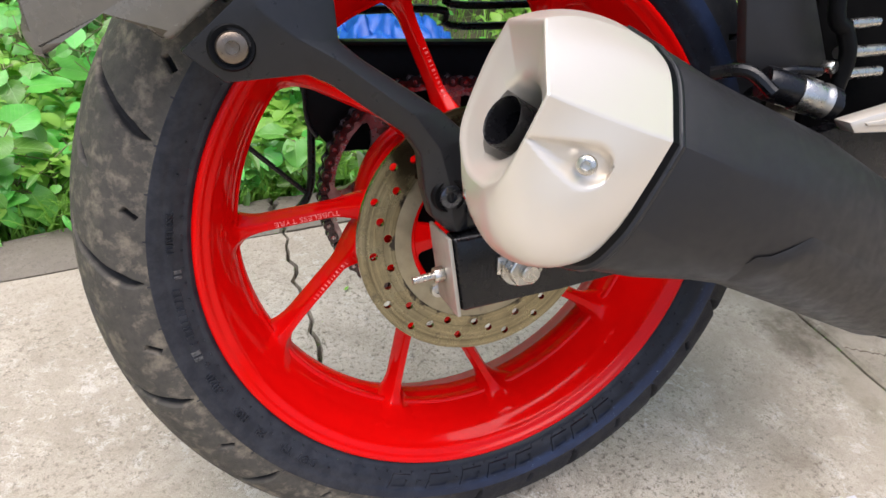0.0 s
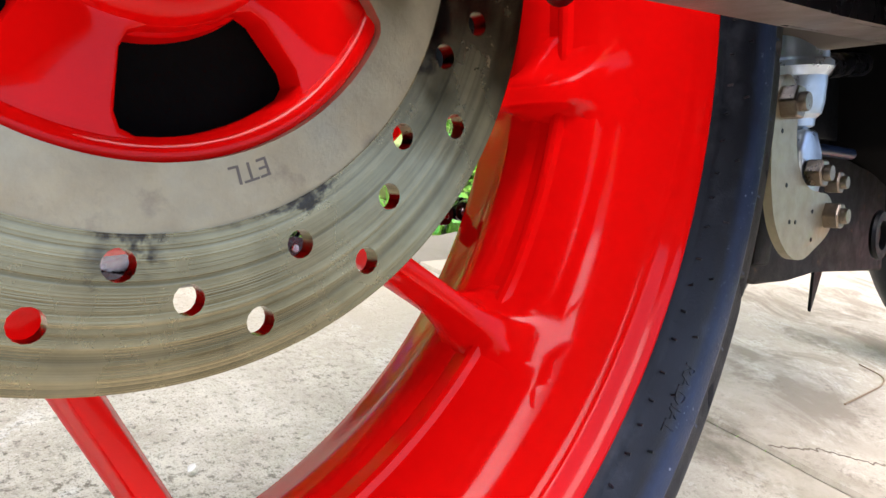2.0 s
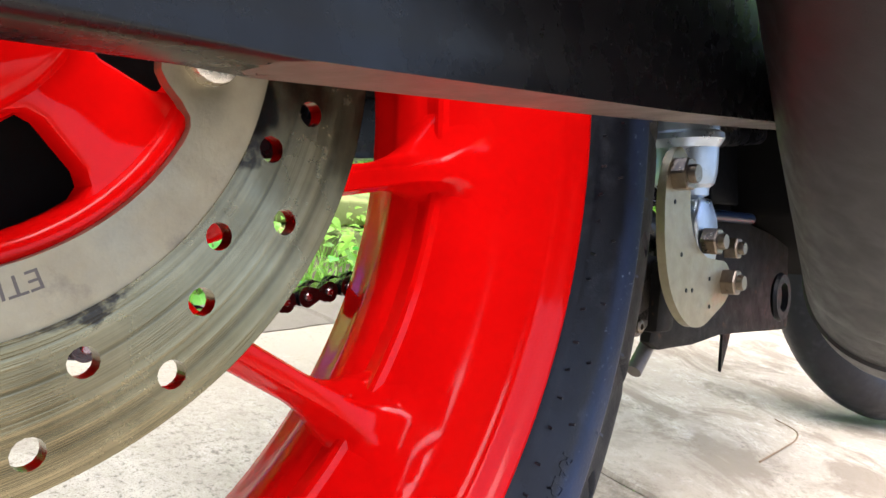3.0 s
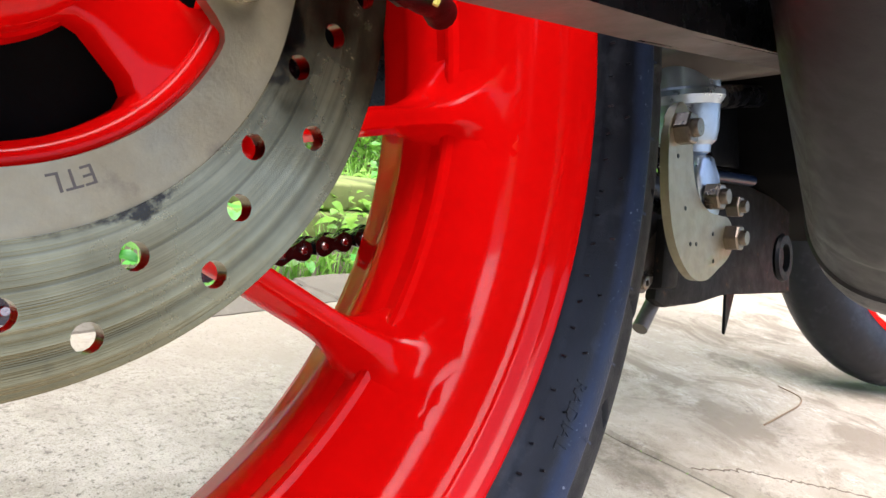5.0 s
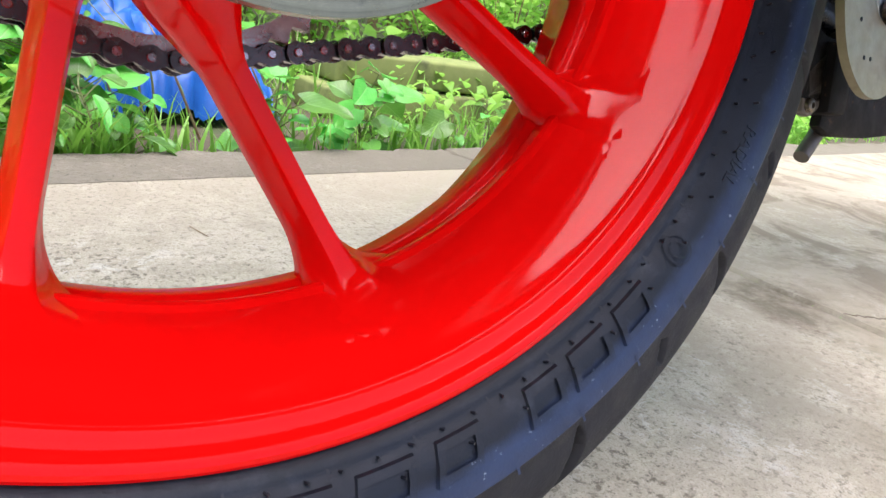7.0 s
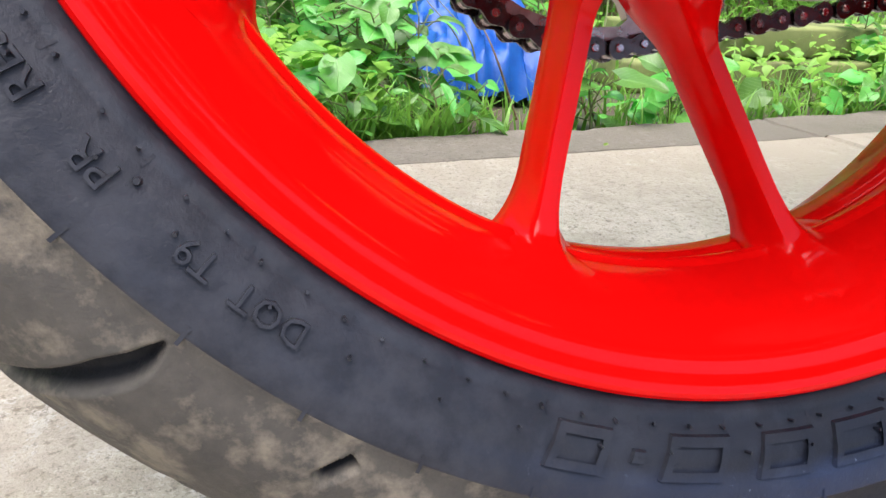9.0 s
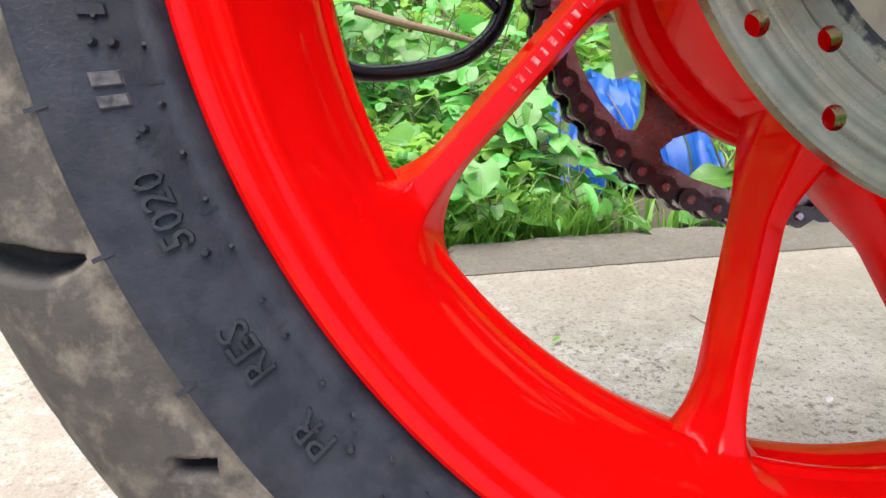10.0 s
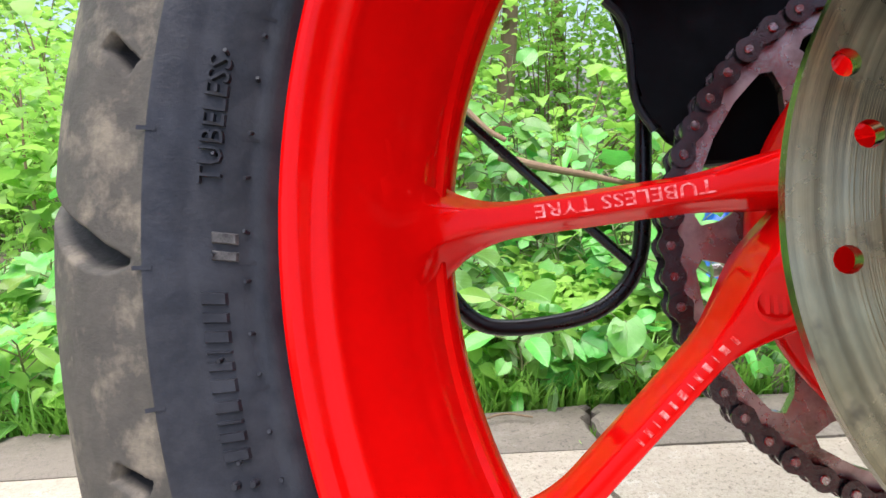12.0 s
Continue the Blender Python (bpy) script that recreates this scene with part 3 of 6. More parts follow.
# rear tyre
def spline(pts, step):
    """Even samples of a smooth curve through (r, y) points."""
    ext = [pts[0], *pts, pts[-1]]
    out = []
    for i in range(1, len(ext) - 2):
        p0, p1, p2, p3 = [np.array(p) for p in ext[i - 1:i + 3]]
        m = max(1, int(math.hypot(*(p2 - p1)) / step))
        for k in range(m):
            t = k / m
            out.append(tuple(0.5 * (2 * p1 + (p2 - p0) * t + (2 * p0 - 5 * p1 + 4 * p2 - p3) * t * t + (3 * p1 - p0 - 3 * p2 + p3) * t ** 3)))
    return out + [pts[-1]]


SIDE = [(0.2215, -0.047), (0.2275, -0.0520), (0.233, -0.0560), (0.238, -0.0600), (0.245, -0.0642), (0.2515, -0.0661), (0.2530, -0.0670), (0.257, -0.0680), (0.2604, -0.0683), (0.2612, -0.0683)]
CROWN = [(0.2612, -0.0683), (0.2622, -0.0677), (0.2660, -0.0666), (0.2760, -0.0648), (0.2870, -0.0597), (0.2960, -0.0515), (0.3035, -0.0400), (0.3092, -0.0265), (0.3130, -0.0115), (0.3143, 0.0)]


def side_y(r):
    """The sidewall's y at radius r on the near side."""
    return float(np.interp(r, [p[0] for p in SIDE], [p[1] for p in SIDE]))


GROOVE_L = (0.006, 0.0117, 0.0217, 0.029, 0.040, 0.064, 0.082, 0.095, 0.11)
GROOVE_A = (0.0, -0.2, -1.1, -1.9, -3.2, -5.2, -8.0, -9.8, -11.8)


def tyre_mesh(segs=3000):
    prof = spline(SIDE, 0.0020)[:-1] + spline(CROWN, 0.0007)
    far = [(r, -y) for r, y in (spline(SIDE, 0.006)[:-1] + spline(CROWN, 0.005))][::-1][1:]
    prof = np.array(prof + far)
    n = len(prof)
    a = np.linspace(0, 2 * math.pi, segs, endpoint=False)
    r = np.repeat(prof[None, :, 0], segs, 0)
    y = np.repeat(prof[None, :, 1], segs, 0)
    deg = np.degrees(a)[:, None]
    q = -y / 0.0675
    dig = np.zeros_like(r)
    tread = r > 0.2635
    # distance over the tread from its near edge
    run = np.concatenate([[0.0], np.cumsum(np.hypot(np.diff(prof[:, 0]), np.diff(prof[:, 1])))])
    run = (run - run[int(np.argmax(prof[:, 0] > 0.2611))])[None, :] + np.zeros_like(r)
    # long curved grooves from the shoulder to the crown, and shorter ones between them
    bend = np.interp(run, GROOVE_L, GROOVE_A)
    for base, first in ((-200.9, 0.004), (-190.9, 0.046)):
        d = (deg - base - bend + 11.25) % 22.5 - 11.25
        s = np.radians(d) * r * 0.9
        width = 0.0050 * np.clip((run - first) / 0.014, 0, 1) ** 0.6
        dig = np.maximum(dig, np.where(tread & (run < 0.1), 0.0066 * np.clip((width - np.abs(s)) / 0.0030, 0, 1), 0))
    # short slots on the shoulder
    d = (deg + 167.0 + 11.25) % 22.5 - 11.25
    s, v = np.radians(d) * r, run - 0.0115
    along, across = s * 0.565 - v * 0.826, s * 0.826 + v * 0.565
    dig = np.maximum(dig, np.where(tread & (run < 0.05), 0.0066 * np.clip(np.minimum(0.0060 - np.abs(along), 0.0027 - np.abs(across)) / 0.0011, 0, 1), 0))
    # the same on the far side, half a step on
    d = (deg + 166 + 11.25 - 4.1 * (np.clip(0.935 + q, 0, None) / 0.175) ** 1.15 * -1) % 22.5 - 11.25
    s = np.radians(d) * r
    dig = np.maximum(dig, np.where((r > 0.27) & (q < -0.03), 0.0070 * np.clip(3.0 * (1 - np.abs(s) / 0.0052), 0, 1), 0))
    nr, ny = r - 0.225, y
    ln = np.hypot(nr, ny)
    r2, y2 = r - dig * nr / ln, y - dig * ny / ln
    # a fine raised line next to the rim
    y2 = np.where(np.abs(r - 0.2350) < 0.0012, y2 - 0.0013, y2)
    verts = np.stack([r2 * np.cos(a)[:, None], y2, r2 * np.sin(a)[:, None]], -1).reshape(-1, 3)
    # the contact patch is pressed flat on the ground
    cl, sl = math.cos(radians(LEAN)), math.sin(radians(LEAN))
    height = 0.2964 - verts[:, 1] * sl + verts[:, 2] * cl
    push = np.maximum(0.0008 - height, 0)
    verts[:, 1] -= push * sl
    verts[:, 2] += push * cl
    i = np.arange(segs)[:, None] * n
    j = ((np.arange(segs) + 1) % segs)[:, None] * n
    k = np.arange(n - 1)[None]
    faces = np.stack([i + k, j + k, j + k + 1, i + k + 1], -1).reshape(-1, 4)
    me = bpy.data.meshes.new("rear_tyre")
    me.from_pydata(verts.tolist(), [], faces.tolist())
    me.materials.append(RUBBER)
    me.materials.append(TREAD)
    mats = np.tile((np.abs(0.5 * (prof[:-1, 0] + prof[1:, 0])) > 0.2612).astype(np.int32), segs)
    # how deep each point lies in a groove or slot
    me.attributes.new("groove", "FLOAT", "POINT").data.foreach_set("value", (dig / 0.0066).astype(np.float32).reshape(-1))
    me.polygons.foreach_set("material_index", mats)
    me.polygons.foreach_set("use_smooth", np.ones(len(faces), bool))
    me.update()
    return me


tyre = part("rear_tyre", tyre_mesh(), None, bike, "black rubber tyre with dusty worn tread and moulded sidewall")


def wrapped(bm, a0, r0, lift=0.0017):
    """Bends letters round the near sidewall, reading clockwise with their tops outward."""
    for v in bm.verts:
        r = r0 + v.co.y
        a = radians(a0) - v.co.x / r0
        y = side_y(r) - lift * (1.0 if v.co.z > 0 else -0.6)
        v.co = (r * math.cos(a), y, r * math.sin(a))
    return bm


def bars(widths, height, gap=0.0025, slope=0.0):
    """Plain raised strokes of the size of letters."""
    bm = bmesh.new()
    x = 0.0
    for wd in widths:
        n = max(2, int(wd / 0.003))
        lo = [[bm.verts.new((x + wd * i / n + slope * h, h, z)) for i in range(n + 1)] for h in (0, height) for z in (-0.0006, 0.0006)]
        for row in (lo[1], lo[3]):
            row[0].co.x += 0.0006
            row[-1].co.x -= 0.0006
        for v in lo[1]:
            v.co.y += 0.0006
        for v in lo[3]:
            v.co.y -= 0.0006
        for i in range(n):
            bm.faces.new((lo[1][i], lo[1][i + 1], lo[3][i + 1], lo[3][i]))
            bm.faces.new((lo[0][i], lo[0][i + 1], lo[1][i + 1], lo[1][i]))
            bm.faces.new((lo[2][i], lo[2][i + 1], lo[3][i + 1], lo[3][i]))
        bm.faces.new((lo[0][0], lo[1][0], lo[3][0], lo[2][0]))
        bm.faces.new((lo[0][n], lo[1][n], lo[3][n], lo[2][n]))
        x += wd + gap
    return bm


for text, a0, r0, size in (("TUBELESS", 177.4, 0.2430, 0.0074), ("5020", -154.2, 0.2428, 0.0095), ("RES", -146.1, 0.2428, 0.0097), ("PR", -140.8, 0.2428, 0.0097),
                           ("T9", -133.8, 0.2426, 0.0095), ("DOT", -127.6, 0.2430, 0.0095), ("RADIAL", -31.0, 0.2455, 0.0088), ("TUBELESS", 68.0, 0.2405, 0.0095)):
    part("sidewall_lettering", wrapped(letters(text, size), a0, r0, 0.0004 if text == "RADIAL" else 0.0017), RUBBER, tyre, "raised moulded black rubber letters")
WORDS = [0.0034, 0.0030, 0.0016, 0.0036, 0.0040, 0.0030, 0.0014, 0.0036, 0.0032, 0.0038]
for widths, a0, r0, h, mat in ((WORDS[3:5], -161.9, 0.2428, 0.0068, CHALK), (WORDS, -166.6, 0.2418, 0.0062, RUBBER),
                               ([0.0030, 0.0034], -178.0, 0.2392, 0.0060, CHALK), (WORDS[:6], 30.0, 0.2405, 0.0075, RUBBER)):
    along = 0.0
    for wd in widths:
        part("sidewall_mark", wrapped(bars([wd], h, slope=0.1), a0 - math.degrees(along / r0), r0, 0.0013), mat, tyre, "scuffed pale raised bar" if mat is CHALK else "raised moulded black rubber bar")
        along += wd + 0.0012
knobs = bmesh.new()
for r0, ang in ((0.2465, -165.5), (0.2427, -165.3), (0.2424, -153.5), (0.2422, -140.0), (0.2428, -160.7)):
    c = Vector((r0 * math.cos(radians(ang)), side_y(r0), r0 * math.sin(radians(ang))))
    tube([c, c + Vector((0, -0.0020, 0))], 0.0012, 8, knobs, taper=0.0008)
tagged(part("moulding_knob", knobs, RUBBER, tyre, "small raised rubber dots between the letters"), kind="stuff")


def outlined(wide, high, slope, edge=0.0026):
    """A plain slanted block shape with a raised border and a lower middle."""
    bm = bmesh.new()
    n = 8
    loops = []
    for inset, z in ((0.0, -0.0006), (0.0005, 0.0006), (edge, 0.0006), (edge + 0.0005, 0.0001)):
        x0, x1, y0, y1 = inset, wide - inset, inset, high - inset
        pts = [(x0 + (x1 - x0) * i / n, y0) for i in range(n)] + [(x1, y0), (x1, 0.5 * (y0 + y1))]
        pts += [(x1 - (x1 - x0) * i / n, y1) for i in range(n)] + [(x0, y1), (x0, 0.5 * (y0 + y1))]
        loops.append([bm.verts.new((x + slope * y, y, z)) for x, y in pts])
    m = len(loops[0])
    for a, b in zip(loops, loops[1:]):
        for i in range(m):
            bm.faces.new((a[i], a[(i + 1) % m], b[(i + 1) % m], b[i]))
    return bm


for a0, a1, slope in ((-52.7, -57.6, 0.30), (-59.0, -64.2, 0.30), (-65.4, -69.8, 0.30), (-74.7, -79.2, 0.35), (-81.1, -86.2, 0.30), (-87.9, -92.6, 0.35),
                      (-95.4, -100.6, 0.35), (-102.6, -103.8, 0.30), (-105.2, -109.6, 0.30)):
    wide = radians(a0 - a1) * 0.2395
    small = wide < 0.01
    part("sidewall_mark", wrapped(outlined(wide, 0.004 if small else 0.0130, slope, 0.0014 if small else 0.0026), a0, 0.2440 if small else 0.2395, 0.0016), RUBBER, tyre, "raised outlined black rubber block")
ring = bmesh.new()
for r1, r2 in ((0.0056, 0.0064), (0.0030, 0.0036)):
    vs = [[ring.verts.new((rr * math.cos(2 * math.pi * k / 24), rr * math.sin(2 * math.pi * k / 24), 0.0006)) for k in range(24)] for rr in (r1, r2)]
    for k in range(24):
        ring.faces.new((vs[0][k], vs[0][(k + 1) % 24], vs[1][(k + 1) % 24], vs[1][k]))
tyre_ring = ring.copy()
part("sidewall_emblem", wrapped(ring, -47.4, 0.2438), RUBBER, tyre, "small raised round moulded emblem")
part("sidewall_emblem", wrapped(tyre_ring, 163.8, 0.2485), RUBBER, tyre, "small raised round moulded emblem")
nubs = bmesh.new()
rnd = random.Random(4)
for k in range(120):
    for r0, off in ((0.2375, 0.0), (0.2445, 1.5)):
        if k % 2 and off:
            continue
        a = radians(k * 3.0 + off + rnd.uniform(-0.3, 0.3))
        p = Vector((r0 * math.cos(a), side_y(r0), r0 * math.sin(a)))
        tube([p, p + Vector((rnd.uniform(-0.0006, 0.0006), -0.0021, rnd.uniform(-0.0006, 0.0006)))], 0.00055, 5, nubs)
tagged(part("moulding_nub", nubs, RUBBER, tyre, "tiny rubber moulding whiskers"), kind="stuff")
ticks = bmesh.new()
for k in range(48):
    a = k * 7.5 + 2.0
    moved_in = bmesh.new()
    for r0, r1 in ((0.2352, 0.2395), (0.2585, 0.2635)):
        c = [moved_in.verts.new((sgn * 0.0005, rr - 0.24, z)) for rr in (r0, r1) for sgn in (-1, 1) for z in (0.0006,)]
        moved_in.faces.new((c[0], c[1], c[3], c[2]))
    wrapped(moved_in, a, 0.24, 0.0004)
    tmp = bpy.data.meshes.new("tick")
    moved_in.to_mesh(tmp)
    moved_in.free()
    ticks.from_mesh(tmp)
    bpy.data.meshes.remove(tmp)
tagged(part("moulding_line", ticks, RUBBER, tyre, "fine raised mould lines"), kind="stuff")

# rear rim
RIM_IN = [(0.2312, -0.0530), (0.2312, -0.0556), (0.2307, -0.0571), (0.2296, -0.0580), (0.2280, -0.0583), (0.2264, -0.0578), (0.2250, -0.0566), (0.2240, -0.0553), (0.2228, -0.0542), (0.2212, -0.0534),
          (0.2196, -0.0526), (0.2184, -0.0517), (0.2177, -0.0506), (0.2172, -0.0492), (0.2165, -0.0478), (0.2152, -0.0456), (0.2130, -0.0421), (0.2090, -0.0355), (0.2066, -0.0306), (0.2056, -0.0287),
          (0.2046, -0.0264), (0.2031, -0.0229), (0.2018, -0.0210), (0.1990, -0.0140), (0.1972, -0.0085), (0.1950, -0.0070), (0.1942, -0.0050), (0.1944, -0.0028), (0.1962, -0.0010),
          (0.1965, 0.0040), (0.1945, 0.0065), (0.1938, 0.0090), (0.1938, 0.0180), (0.1950, 0.0215), (0.1985, 0.0260), (0.2010, 0.0310), (0.2050, 0.0400), (0.2080, 0.0470), (0.2110, 0.0535), (0.2150, 0.0570), (0.2260, 0.0582), (0.2312, 0.0560)]
RIM_OUT = [(0.2312, 0.0520), (0.2190, 0.0500), (0.2120, 0.0300), (0.2080, 0.0000), (0.2120, -0.0300), (0.2250, -0.0500)]
rim = part("rear_rim", lathe(RIM_IN + RIM_OUT, 256), RED, bike, "glossy red painted alloy rim", 26)


def step(x, lo, hi):
    t = min(1.0, max(0.0, (x - lo) / (hi - lo)))
    return t * t * (3 - 2 * t)


FOOT_R = (0.160, 0.172, 0.182, 0.190, 0.194, 0.1965, 0.199, 0.2018, 0.2045, 0.2070, 0.2095)
FOOT_Y = (-0.0092, -0.0096, -0.0106, -0.0124, -0.0140, -0.0160, -0.0186, -0.0224, -0.0268, -0.0317, -0.0368)


RIM_R = (0.1972, 0.1990, 0.2018, 0.2045, 0.2090)
RIM_Y = (-0.0085, -0.0140, -0.0210, -0.0270, -0.0370)


def spoke_bm(length0, length1, off, flare):
    """A spoke along +x at distance off below the centre line, its flanks sweeping out into rim and hub."""
    rings = []
    n = 60
    for i in range(n + 1):
        t = length0 + (length1 - length0) * i / n
        r = math.hypot(t, off)
        u = min(1.0, max(0.0, (r - 0.1700) / 0.0300))
        foot = 1 - math.sqrt(max(0.0, 1 - u * u * 0.985))
        near_hub = step(-r, -0.120, -0.088)
        hw = 0.0035 + 0.0060 * foot + flare * near_hub
        hb = 0.0060 + 0.0210 * foot + flare * near_hub
        back = 0.0145 - 0.001 * foot
        ring = []
        for side in (1, -1):
            row = []
            for wd, f in ((hw * 0.5, 0.0), (hw * 0.88, 0.02), (hw * 1.02, 0.10), (hw + (hb - hw) * 0.22, 0.30), (hw + (hb - hw) * 0.48, 0.60), (hw + (hb - hw) * 0.75, 0.85), (hb, 1.0), (hb * 0.97, -1), (hb * 0.75, -2)):
                rc = math.hypot(t, -off + side * wd)
                front = float(np.interp(rc, FOOT_R, FOOT_Y)) - 0.0165 * near_hub
                if f == -1:
                    y = back - 0.003
                elif f == -2:
                    y = back
                else:
                    free = 0.55 * (back - front)
                    met = float(np.interp(rc, RIM_R, RIM_Y)) - front + 0.0012
                    k = step(rc, 0.1930, 0.2000)
                    depth = free * (1 - k) + max(met, 0.0002) * k
                    y = front + depth * f
                row.append((t, y, -off + side * wd))
            ring += row if side == 1 else row[::-1]
        rings.append(ring)
    return loft(rings)


S1, S2 = (186.7, 0.0262), (227.6, 0.0568)
MESH1 = mesh_of("spoke", spoke_bm(0.050, 0.2080, S1[1], 0.0030), RED, 50)
MESH2 = mesh_of("spoke", spoke_bm(0.040, 0.2017, S2[1], 0.0085), RED, 50)
for k in range(5):
    for me, ang in ((MESH1, S1[0]), (MESH2, S2[0])):
        ob = part("spoke", me, None, rim)
        ob.matrix_local = Matrix.Rotation(-radians(ang + 72 * k), 4, "Y")
hub = bmesh.new()
lathe([(0.030, -0.046), (0.0375, -0.046), (0.040, -0.030), (0.052, -0.024), (0.074, -0.020), (0.084, -0.017), (0.0865, -0.010), (0.0865, 0.016), (0.082, 0.023), (0.060, 0.026), (0.045, 0.020), (0.042, 0.05), (0.030, 0.05)], 96, bm=hub)
part("hub", hub, RED, rim, "red painted hub", 30)
# Solid black ring added in place of the shade inside the hub.
part("hub_cavity", lathe([(0.034, -0.0415), (0.0635, -0.0415), (0.0645, -0.040), (0.0645, -0.024), (0.034, -0.024)], 64), SHADE_BLACK, rim, "black ring for the shade behind the disc mount windows")
far_hub = lathe([(0.030, 0.034), (0.060, 0.030), (0.076, 0.032), (0.083, 0.040), (0.085, 0.050), (0.083, 0.060), (0.080, 0.064), (0.030, 0.064)], 96)
part("sprocket_carrier", far_hub, RED, rim, "red painted sprocket carrier", 30)
# disc carrier face with its windows
def window_loop(c, r0, r1, half, rad):
    """A rounded window between two radii, as an outline in (x, z)."""
    out = []
    da0, da1 = math.degrees(rad / r0), math.degrees(rad / r1)
    for r, a in ((r1 - rad, c - half), (r1 - rad * 0.3, c - half + da1 * 0.3), (r1, c - half + da1)):
        out.append((r, a))
    out += [(r1, c - half + da1 + (2 * half - 2 * da1) * k / 8) for k in range(1, 8)]
    for r, a in ((r1, c + half - da1), (r1 - rad * 0.3, c + half - da1 * 0.3), (r1 - rad, c + half)):
        out.append((r, a))
    for r, a in ((r0 + rad, c + half), (r0 + rad * 0.3, c + half - da0 * 0.3), (r0, c + half - da0)):
        out.append((r, a))
    out += [(r0, c + half - da0 - (2 * half - 2 * da0) * k / 6) for k in range(1, 6)]
    for r, a in ((r0, c - half + da0), (r0 + rad * 0.3, c - half + da0 * 0.3), (r0 + rad, c - half)):
        out.append((r, a))
    return [(r * math.cos(radians(a)), r * math.sin(radians(a))) for r, a in out]


def filled(loops, y0, y1):
    """A plate between y0 and y1 with outlines in (x, z); later outlines are holes."""
    bm = bmesh.new()
    es = []
    for lp in loops:
        vs = [bm.verts.new((x, y0, z)) for x, z in lp]
        es += [bm.edges.new((vs[i], vs[(i + 1) % len(vs)])) for i in range(len(vs))]
    bmesh.ops.triangle_fill(bm, use_beauty=True, use_dissolve=False, edges=es, normal=(0, -1, 0))
    res = bmesh.ops.extrude_face_region(bm, geom=list(bm.faces))
    bmesh.ops.translate(bm, verts=[v for v in res["geom"] if isinstance(v, bmesh.types.BMVert)], vec=(0, y1 - y0, 0))
    return bm


def circle(r, n=24, cx=0.0, cz=0.0, ph=0.0):
    return [(cx + r * math.cos(2 * math.pi * k / n + ph), cz + r * math.sin(2 * math.pi * k / n + ph)) for k in range(n)]


WINDOWS = [window_loop(-70.5 + 72 * k, 0.0365, 0.0580, 23.0, 0.0045) for k in range(5)]
face = filled([circle(0.0630, 96), circle(0.0200, 48), *WINDOWS], -0.0520, -0.0430)
es = [e for e in face.edges if len(e.link_faces) == 2 and e.calc_face_angle(0) > 1.2 and all(v.co.y < -0.0515 for v in e.verts) and math.hypot(e.verts[0].co.x, e.verts[0].co.z) < 0.0629]
bmesh.ops.bevel(face, geom=es, offset=0.0016, segments=2, profile=0.5, affect="EDGES")
part("disc_mount", face, RED, rim, "red painted disc mounting face with windows", 40)
part("mount_lip", lathe([(0.0585, -0.0518), (0.0600, -0.0538), (0.0622, -0.0545), (0.0642, -0.0532), (0.0650, -0.0490), (0.0640, -0.0420), (0.0590, -0.0420)], 96), RED, rim, "", 60)
part("bearing_boss", lathe([(0.0200, -0.0560), (0.0320, -0.0560), (0.0345, -0.0545), (0.0360, -0.0515), (0.0360, -0.0420), (0.0200, -0.0420)], 64), RED, rim, "", 50)
valve = tube([(0.172, -0.020, 0.0175), (0.158, -0.0285, 0.0160), (0.145, -0.0345, 0.0128), (0.132, -0.0400, 0.0106)], 0.0068, 16, taper=0.0047)
part("tyre_valve", valve, BLACK, rim, "black rubber tyre valve with cap")
vcap = lathe([(0.0001, -0.0105), (0.0040, -0.0105), (0.0050, -0.0092), (0.0053, -0.0060), (0.0047, -0.0056), (0.0053, -0.0050), (0.0056, 0.0060), (0.0050, 0.0066), (0.0001, 0.0066)], 24, False)
for v in vcap.verts:
    if v.co.y > -0.004 and math.hypot(v.co.x, v.co.z) > 0.005:
        v.co.x, v.co.z = [c * (1 + 0.06 * math.cos(12 * math.atan2(v.co.z, v.co.x))) for c in (v.co.x, v.co.z)]
part("valve_cap", moved(vcap, facing((0.1285, -0.0415, 0.0100), (0.88, 0.44, 0.16))), BLACK, rim, "ribbed black plastic valve cap", 30)
part("valve_mark", tube([(0.1465, -0.0395, 0.0170), (0.1480, -0.0405, 0.0120), (0.1475, -0.0400, 0.0095)], 0.0013, 6), YELLOW, rim, "yellow paint dab on the valve")
emblem = lathe([(0.0048, -0.0007), (0.0048, 0.0004), (0.0058, 0.0004), (0.0058, -0.0007)], 24)
for k in (-1, 0, 1):
    prism([(k * 0.0022 - 0.0006, -0.0028), (k * 0.0022 + 0.0006, -0.0028), (k * 0.0022 + 0.0006, 0.0028), (k * 0.0022 - 0.0006, 0.0028)], -0.0006, 0.0004, bm=emblem)
part("spoke_emblem", moved(emblem, facing((-0.0988, -0.0207, -0.0221), (-0.30, -0.93, -0.05))), RED, rim, "small raised round emblem")
for text, (ang, off), turn, start, size in (("TUBELESS TYRE", S1, 0, 0.1092, 0.0061), (None, S2, 0, 0.096, 0.006), (None, S1, -72, 0.106, 0.006)):
    bm = letters(text, size, 0.0004) if text else bars([0.0018, 0.0026, 0.0009, 0.0024, 0.0020, 0.0009, 0.0026, 0.0018, 0.0024, 0.0010, 0.0022, 0.0016], 0.0036, 0.0019)
    for v in bm.verts:
        x = start + v.co.x * (1.3 if text else 1.0)
        v.co = (x, -0.0092 - 0.0165 * step(-math.hypot(x, off), -0.120, -0.088) - v.co.z, -off + v.co.y - 0.0022)
    moved(bm, Matrix.Rotation(-radians(ang + turn), 4, "Y"))
    part("spoke_lettering", bm, WORN, rim, "worn pale raised letters on the red spoke")


